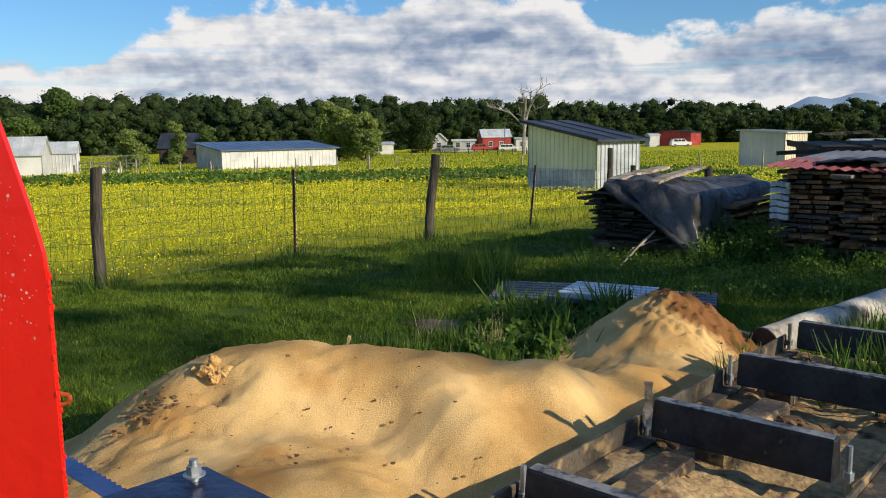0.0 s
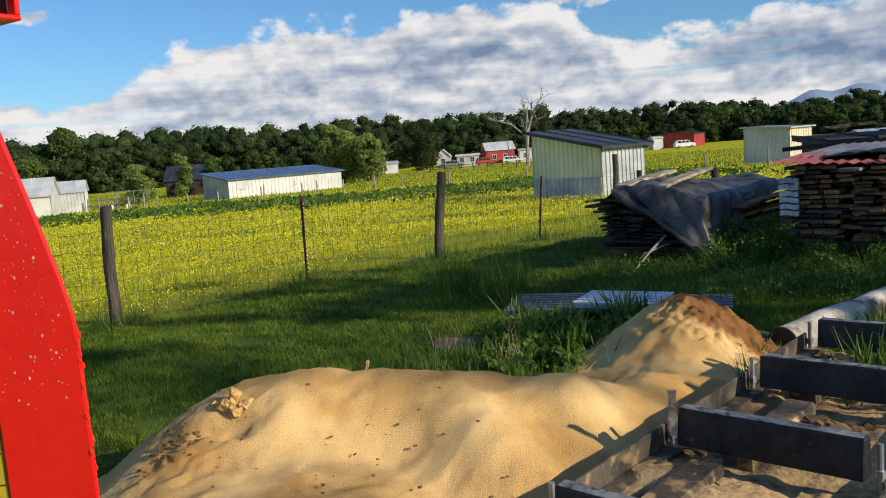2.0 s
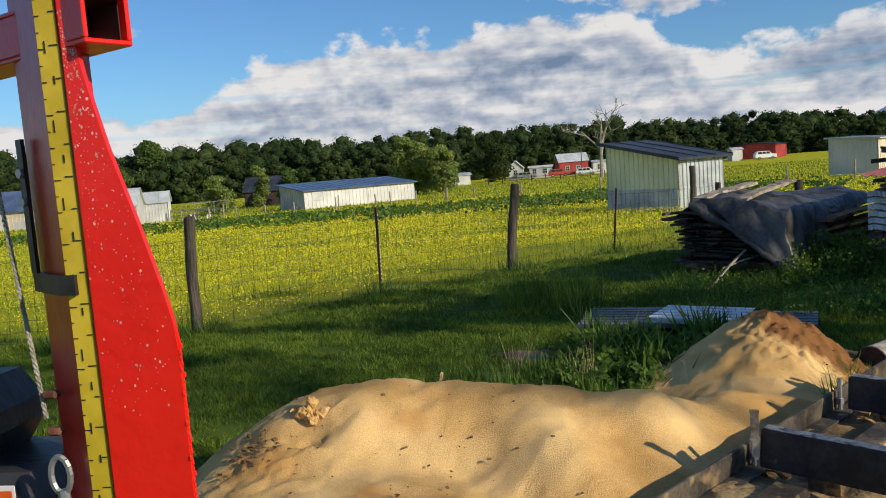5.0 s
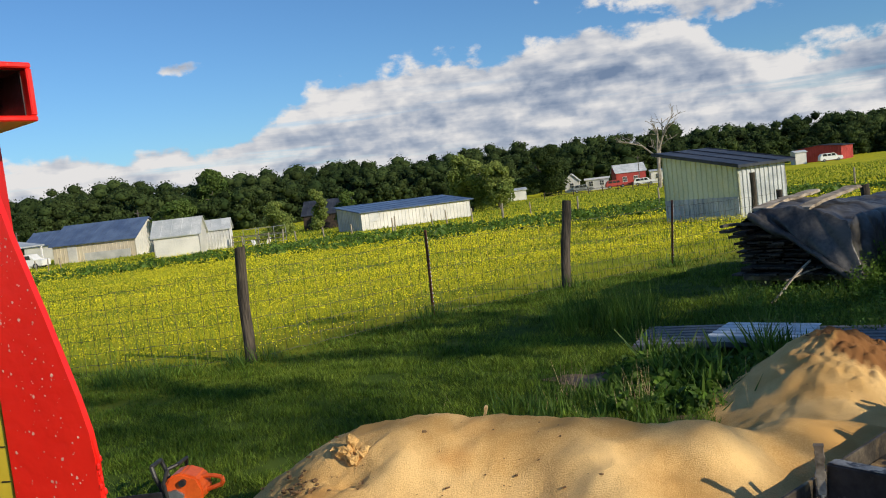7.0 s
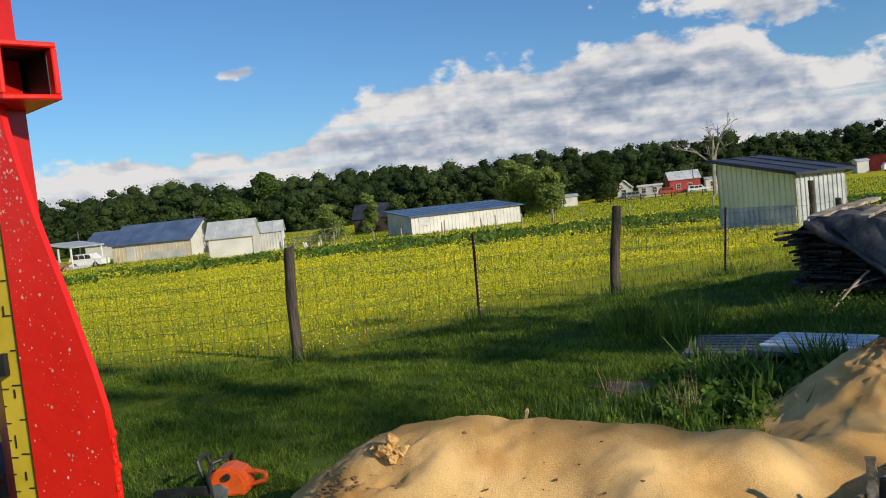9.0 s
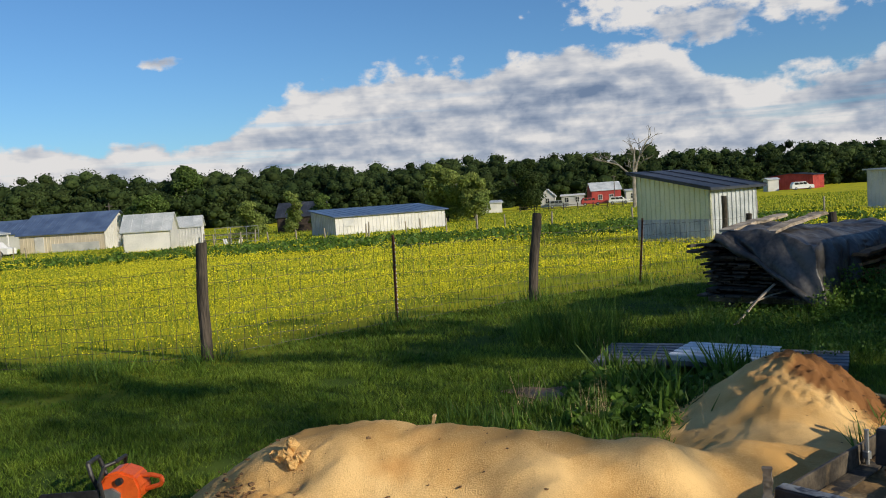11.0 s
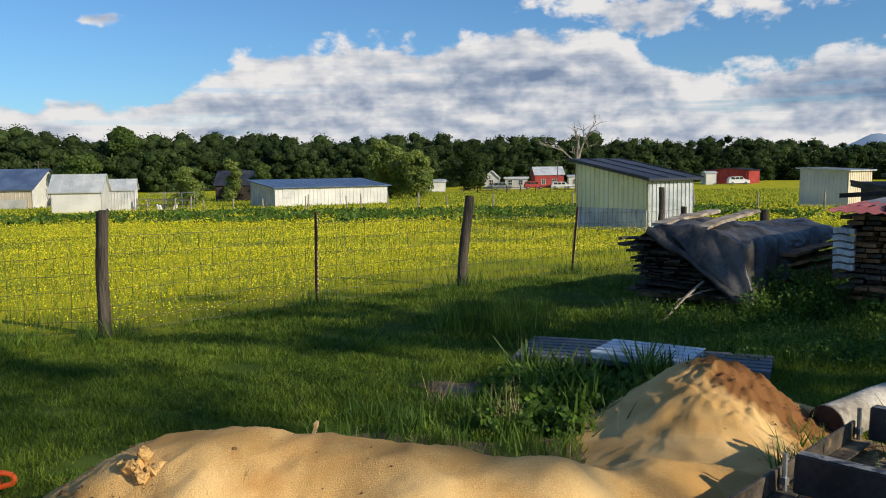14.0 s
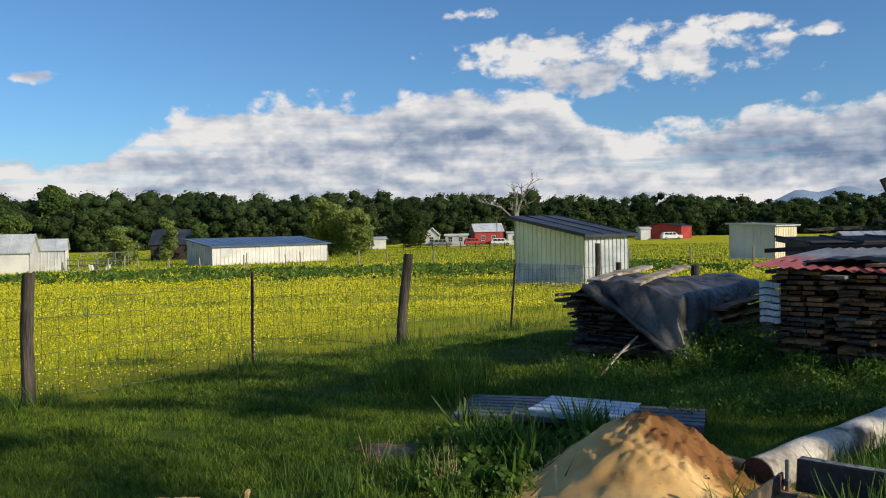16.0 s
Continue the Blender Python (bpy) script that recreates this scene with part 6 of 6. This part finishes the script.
def build_weeds():
    rng = np.random.default_rng(19)
    out = []
    # lush patch behind the sawdust
    for _ in range(46):
        x, y = rng.uniform(0.15, 1.35), rng.uniform(5.2, 6.3)
        if sand_height(np.array(x), np.array(y)) < 0.10:
            out.append(clump(rng, x, y, 0.10, 40, rng.uniform(0.06, 0.14), 0.010, 1.3))
            out.append(leaf_cloud(rng, 70, (x, y, rng.uniform(0.05, 0.12)), (0.13, 0.13, 0.07), 0.030))
    # broad dock leaves and feathery bushes
    for _ in range(40):
        x, y = rng.uniform(0.35, 1.5), rng.uniform(5.4, 6.7)
        if sand_height(np.array(x), np.array(y)) < 0.12:
            out.append(clump(rng, x, y, 0.035, 14, rng.uniform(0.18, 0.30), 0.019, 0.9))
    for x, y, z, r in ((2.95, 9.25, 0.16, 0.30), (3.2, 9.45, 0.26, 0.34), (3.45, 9.2, 0.20, 0.30), (3.3, 9.0, 0.12, 0.30), (2.75, 9.0, 0.10, 0.24), (3.55, 9.5, 0.28, 0.30), (3.9, 8.8, 0.08, 0.26), (4.4, 8.3, 0.10, 0.25)):
        out.append(leaf_cloud(rng, 900, (x, y, z), (r, r, r * 0.8), 0.017))
        out.append(clump(rng, x, y, r * 0.5, 50, z + r, 0.004, 0.7))
    # tall tussock by the sheets, weeds by the stacks and round the log
    for _ in range(14):
        out.append(clump(rng, 0.05 + rng.normal() * 0.26, 8.30 + rng.normal() * 0.20, 0.12, 90, 0.40, 0.0045, 0.6))
    for _ in range(60):
        out.append(clump(rng, rng.uniform(1.4, 5.6), rng.uniform(7.0, 9.2), 0.18, 60, rng.uniform(0.12, 0.28), 0.005, 0.9))
    for _ in range(150):
        out.append(leaf_cloud(rng, 90, (rng.uniform(1.5, 5.8), rng.uniform(6.9, 9.3), rng.uniform(0.03, 0.14)), (0.18, 0.18, 0.11), 0.013))
    for _ in range(60):
        out.append(leaf_cloud(rng, 60, (rng.uniform(0.2, 1.3), rng.uniform(5.2, 6.4), rng.uniform(0.02, 0.08)), (0.15, 0.15, 0.06), 0.013))
    for _ in range(26):
        out.append(clump(rng, rng.uniform(2.6, 4.8), rng.uniform(4.6, 6.3), 0.12, 60, 0.20, 0.008, 0.9))
    for _ in range(18):
        p = BED @ Vector((rng.uniform(1.9, 3.6), rng.uniform(-0.75, -0.25), 0))
        out.append(clump(rng, p.x, p.y, 0.05, 34, 0.26, 0.011, 0.8, 0.2))
    for _ in range(30):
        x, y = rng.uniform(-0.9, 0.6), rng.uniform(4.7, 5.8)
        out.append(clump(rng, x, y, 0.07, 26, 0.16, 0.006, 0.8))
    for x, y in ((-3.79, 7.78), (-2.16, 9.82), (-0.58, 11.9), (1.12, 13.85), (-5.0, 7.2), (-4.6, 7.3)):
        out.append(clump(rng, x, y, 0.16, 140, 0.22, 0.006, 0.8))
    for x, y in ((2.0, 4.9), (1.9, 4.6), (2.15, 4.75), (1.75, 4.45)):
        out.append(clump(rng, x, y, 0.08, 40, 0.13, 0.007, 0.9))
    tagged(quads_object("weeds", np.concatenate(out), M["weed"]), "lush green weeds and tall grass around the yard", "weeds", kind="stuff")
    dry = []
    for x, y, h in ((0.24, 5.2, 0.34), (0.30, 5.28, 0.36), (0.20, 5.3, 0.30), (-0.28, 5.75, 0.24), (-0.20, 5.8, 0.26), (1.42, 6.9, 0.32), (1.35, 6.3, 0.30), (1.5, 6.4, 0.32), (0.4, 7.2, 0.3), (-0.35, 4.6, 0.13)):
        dry.append(clump(rng, x, y, 0.05, 11, h, 0.0022, 0.45))
    for _ in range(34):
        dry.append(clump(rng, rng.uniform(-1.2, 1.0), rng.uniform(4.5, 6.0), 0.06, 2, 0.13, 0.0018, 0.5))
    tagged(quads_object("dry_stalks", np.concatenate(dry), M["dry"]), "tan dry stalks standing among the weeds", "weeds", kind="stuff")
    # bare strip of soil and straw behind the heap
    M["soil"] = material("bare_brown_soil", (0.10, 0.06, 0.035), (0.26, 0.17, 0.10), 4.0, 0.95, 0.6, fine=40.0, vary=0.0)
    verts, faces = [], []
    for cx, cy, rx, ry in ((-0.10, 6.22, 0.30, 0.20), (0.15, 4.75, 1.1, 0.42)):
        off = len(verts)
        verts.append((cx, cy, 0.012))
        for i in range(40):
            a = 2 * math.pi * i / 40
            k = 1 + 0.25 * math.sin(3 * a + cx) + 0.12 * math.sin(7 * a)
            verts.append((cx + rx * k * math.cos(a), cy + ry * k * math.sin(a), 0.006))
        faces += [(off, off + 1 + i, off + 1 + (i + 1) % 40) for i in range(40)]
    tagged(mesh_object("soil_patch", verts, faces, M["soil"], True), "bare brown soil with straw in the lawn", "soil", kind="structure")


build_weeds()


# ---------- far fences ----------
def post_row(pts, step, h, r, mat, label, group, rails=()):
    prev = None
    rng = np.random.default_rng(int(step * 100 + len(pts)))
    bm = bmesh.new()
    rod(bm, (0, 0, -0.1), (0, 0, h), r, r * 0.9, seg=7)
    me = bpy.data.meshes.new("pasture_post")
    bm.to_mesh(me)
    bm.free()
    me.materials.append(mat)
    for a, b in zip(pts, pts[1:]):
        L = math.hypot(b[0] - a[0], b[1] - a[1])
        n = max(1, int(L / step))
        for i in range(n):
            f = i / n
            x, y = a[0] + (b[0] - a[0]) * f, a[1] + (b[1] - a[1]) * f
            ob = tagged(new("pasture_post", me), label, "fence post", group)
            ob.matrix_world = Matrix.Translation(on_land(x, y)) @ Euler((rng.normal() * 0.04, rng.normal() * 0.04, 0)).to_matrix().to_4x4() @ Matrix.Diagonal((1, 1, rng.uniform(0.88, 1.08), 1))
            if prev:
                for z in rails:
                    bm2 = bmesh.new()
                    rod(bm2, on_land(*prev, z), on_land(x, y, z + rng.normal() * 0.03), 0.045, seg=5)
                    tagged(part("fence_rail", bm2, mat), "grey split fence rail", "fence rail", "fence rails")
            prev = (x, y)


M["pale_post"] = material("grey_fence_wood", (0.20, 0.17, 0.13), (0.36, 0.32, 0.25), 3.0, 0.9, 0.3, fine=20.0)
post_row([(-18.0, 66.0), (-8.3, 63.0), (3.5, 60.0), (11.7, 58.0), (24, 56), (36, 54)], 4.1, 1.32, 0.07, M["pale_post"], "grey wooden post of the far pasture fence", "far pasture posts")
post_row([(-33.0, 68.0), (-22.0, 66.5), (-12.0, 70.0), (-5.0, 78.0)], 2.7, 1.2, 0.07, M["pale_post"], "grey post of the paddock fence before the stable", "paddock posts")
post_row([(-38.0, 76.0), (-34.5, 74.5), (-31.0, 72.5), (-27.8, 71.5)], 2.4, 1.3, 0.08, M["pale_post"], "grey post of the rail fence by the stable", "rail fence posts", (0.55, 1.05))
post_row([(-58.0, 72.0), (-46.0, 62.0)], 4.6, 1.3, 0.06, M["pale_post"], "thin grey post beside the garage", "garage fence posts")
post_row([(-12.0, 150.0), (12.0, 150.0)], 2.6, 1.3, 0.09, M["post"], "dark post of the far board fence", "far board fence posts", (0.5, 1.0))
wooden_post(4.75, 27.9, 1.55, 0.09, 0.02, 41, "tall weathered post beside the run-in shed")
wooden_post(4.0, 13.3, 1.08, 0.07, 0.02, 42, "weathered post behind the lumber stacks")


# ---------- far houses and vehicles ----------
def vehicle(name, label, x, y, yaw, length, height, mat, kind_of="car"):
    t = thing(name, label, kind_of, Matrix.Translation(on_land(x, y)) @ Matrix.Rotation(radians(yaw), 4, "Z"))
    L, H = length, height
    bm = bmesh.new()
    prism(bm, [(0, 0.32), (L, 0.32), (L, H * 0.55), (L * 0.96, H * 0.60), (L * 0.76, H * 0.62), (L * 0.64, H), (L * 0.10, H), (0.02, H * 0.62)], -0.85, 0.85)
    bmesh.ops.bevel(bm, geom=bm.edges[:], offset=0.05, segments=2, affect="EDGES")
    body = part("body", bm, mat, t)
    for x0, x1 in ((0.12, 0.30), (0.33, 0.48), (0.51, 0.66)):
        bm = bmesh.new()
        prism(bm, [(L * x0, H * 0.66), (L * (x1 + 0.02), H * 0.66), (L * x1 - 0.05, H * 0.93), (L * x0, H * 0.93)], -0.87, -0.853)
        part("window", bm, M["glass_dark"], body)
    for wx in (0.18, 0.80):
        for wy in (-0.80, 0.80):
            bm = bmesh.new()
            rod(bm, (L * wx, wy - 0.1, 0.34), (L * wx, wy + 0.1, 0.34), 0.34, seg=18)
            wheel = part("wheel", bm, M["black_plastic"], t)
            bm = bmesh.new()
            rod(bm, (L * wx, wy - 0.115, 0.34), (L * wx, wy + 0.115, 0.34), 0.20, seg=14)
            part("rim", bm, M["zinc"], wheel)
    return t


def far_building(name, label, x, y, turn, L, D, eave, ridge, wall, roof, along="x", wins=()):
    t = gabled(name, label, (x, y), turn, L, D, eave, ridge, M[wall], M[roof], 0.0, 0.25, along, "house")
    for wx in wins:
        window_on(t, wx, 1.0, 0.9, 1.1)
    return t


far_building("white_cottage", "small white gabled cottage among parked trailers", -10.4, 190, 0, 3.4, 6.0, 2.6, 4.2, "white_siding", "grey_roof", "y", (1.7,))
far_building("white_outbuilding", "low white outbuilding at the field's edge", -21.0, 165, 12, 4.2, 4.0, 2.1, 2.5, "white_siding", "grey_roof", "x")
far_building("red_house", "dull red house with a grey roof", 1.5, 195, 10, 7.0, 6.0, 3.2, 5.0, "brick_red", "grey_roof", "x", (2.0, 4.6))
far_building("mobile_home", "white mobile home with a flat roof", 9.2, 190, 3, 6.2, 3.2, 2.7, 3.0, "white_siding", "grey_roof", "x", (1.5, 4.2))
far_building("camper_trailer", "white camper trailer parked by the cottage", -5.4, 186, 0, 5.2, 2.4, 2.4, 2.7, "white_siding", "white_siding", "x", (1.2, 3.6))
far_building("hidden_house", "brown house half hidden behind orchard trees", -46.0, 116, 8, 7.0, 6.0, 2.4, 4.4, "dark_wood", "dark_roof", "x", (2.0,))
far_building("roofed_house", "white house with a blue roof beyond the garage", -92.0, 112, 5, 10.0, 7.0, 2.6, 4.6, "white_siding", "blue_roof", "x")
far_building("white_hut", "small white hut beside the red barn", 45.5, 216, 10, 2.8, 3.0, 3.0, 3.4, "white_siding", "grey_roof", "x")
far_building("brown_hut", "low brown hut behind the cream shed", 36.0, 78, -10, 5.5, 4.0, 1.9, 2.3, "dark_wood", "grey_roof", "x")
vehicle("pickup_truck", "white pickup truck parked beside the red barn", 50.5, 214, 6, 5.4, 2.0, M["car_white"], "truck")
vehicle("parked_car", "silver car parked near the cottage", -8.0, 178, 4, 4.4, 1.6, M["zinc"])
vehicle("parked_car", "white car parked by the mobile home", 5.0, 180, -4, 4.5, 1.6, M["car_white"])
vehicle("parked_car", "dark red car parked among the trailers", -1.0, 183, 8, 4.5, 1.7, M["brick_red"])
vehicle("parked_wagon", "white estate car parked beside the farmhouse", -71.0, 84.0, 4, 4.6, 1.75, M["car_white"])

# farmhouse porch, window, firewood; garage door; shed doors
fh = bpy.data.objects["farmhouse"]
window_on(fh, 5.9, 1.4, 1.5, 1.3)
gd = bpy.data.objects["metal_garage"]
panel(gd, "door", M["white_siding"], (2.0, -0.06, 0.0), (3.2, 0.0, 2.05))
panel(gd, "lower_fence_panel", M["grey_siding"], (5.0, -1.5, 0.0), (11.0, -1.42, 1.15))
gs = bpy.data.objects["garden_shed"]
panel(gs, "window", M["glass_dark"], (-0.06, 1.2, 1.3), (-0.01, 1.8, 1.9))
st = bpy.data.objects["long_stable"]
panel(st, "trim_board", M["white_board"], (-0.04, -0.05, 0.0), (0.10, -0.01, 2.0))
panel(st, "trim_board", M["white_board"], (7.9, -0.06, 0.0), (8.05, -0.03, 2.0))
panel(st, "door", M["grey_siding"], (0.9, -0.07, 0.9), (2.2, -0.04, 1.9))
porch = thing("porch", "white farmhouse porch with a dark shingle roof", "porch", Matrix.Translation(on_land(-71.6, 80.4)))
bm = bmesh.new()
prism(bm, [(0, 3.2), (3.6, 2.6), (3.6, 2.75), (0, 3.4)], 0, 6.0)
part("roof", bm, M["grey_roof"], porch)
for x, y in ((3.4, 0.2), (3.4, 5.6), (1.6, 0.2)):
    panel(porch, "column", M["white_board"], (x - 0.09, y - 0.09, 0), (x + 0.09, y + 0.09, 2.66))
panel(porch, "deck", M["grey_siding"], (0.0, 0.0, 0.05), (3.6, 6.0, 0.35))
wood = thing("firewood_pile", "stack of split brown firewood by the farmhouse", "firewood", Matrix.Translation(on_land(-68.5, 72.0)))
rng = np.random.default_rng(61)
bm = bmesh.new()
rod(bm, (0, 0, 0), (0, 0.5, 0), 0.15, 0.13, seg=6)
me = bpy.data.meshes.new("split_log")
bm.to_mesh(me)
bm.free()
me.materials.append(M["fresh"])
for i in range(90):
    ob = new("split_log", me)
    ob.parent = wood
    x = rng.uniform(-4, 6.5)
    ob.matrix_local = Matrix.Translation((x, rng.uniform(0, 0.5), 0.1 + rng.random() * (1.7 - 0.12 * abs(x)))) @ Euler((rng.normal() * 0.2, 0, rng.normal() * 0.3)).to_matrix().to_4x4()

# chain-link pen and tub beside the tool shed
pen = thing("wire_pen", "galvanised chain-link pen on the grass", "pen", Matrix.Translation(on_land(-37.2, 77.0)))
for x, y in ((0, 0), (1.7, 0), (3.4, 0), (0, 3), (3.4, 3)):
    bm = bmesh.new()
    rod(bm, (x, y, 0), (x, y, 1.7), 0.03, seg=6)
    part("post", bm, M["zinc"], pen)
for k in range(3):
    bm = bmesh.new()
    for a, b in (((0, 0), (3.4, 0)), ((0, 3), (3.4, 3)), ((0, 0), (0, 3)), ((3.4, 0), (3.4, 3))):
        rod(bm, (*a, 0.1 + 0.78 * k), (*b, 0.1 + 0.78 * k), 0.022, seg=5)
    part("rail", bm, M["zinc"], pen)
bm = bmesh.new()
prism(bm, [(-0.85, 0.5), (-0.7, 0.02), (0.7, 0.02), (0.85, 0.5), (0.78, 0.5), (0.65, 0.08), (-0.65, 0.08), (-0.78, 0.5)], 0, 0.7)
tub = tagged(part("water_tub", bm, M["white_board"]), "white bathtub used as a water trough", "tub")
tub.matrix_world = Matrix.Translation(on_land(-34.4, 74.6)) @ Matrix.Diagonal((1.1, 1.1, 1.2, 1))

# utility poles before the wood
for x, y, h in ((-66.0, 104.0, 6.0), (-88.0, 106.0, 5.0), (6.5, 185.0, 6.5)):
    bm = bmesh.new()
    rod(bm, (0, 0, 0), (0, 0, h), 0.10, 0.08, seg=8)
    box(bm, (-0.5, -0.05, h - 0.5), (0.5, 0.05, h - 0.38))
    tagged(part("utility_pole", bm, M["bark_tree"]), "dark wooden utility pole before the wood", "pole").matrix_world = Matrix.Translation(on_land(x, y))
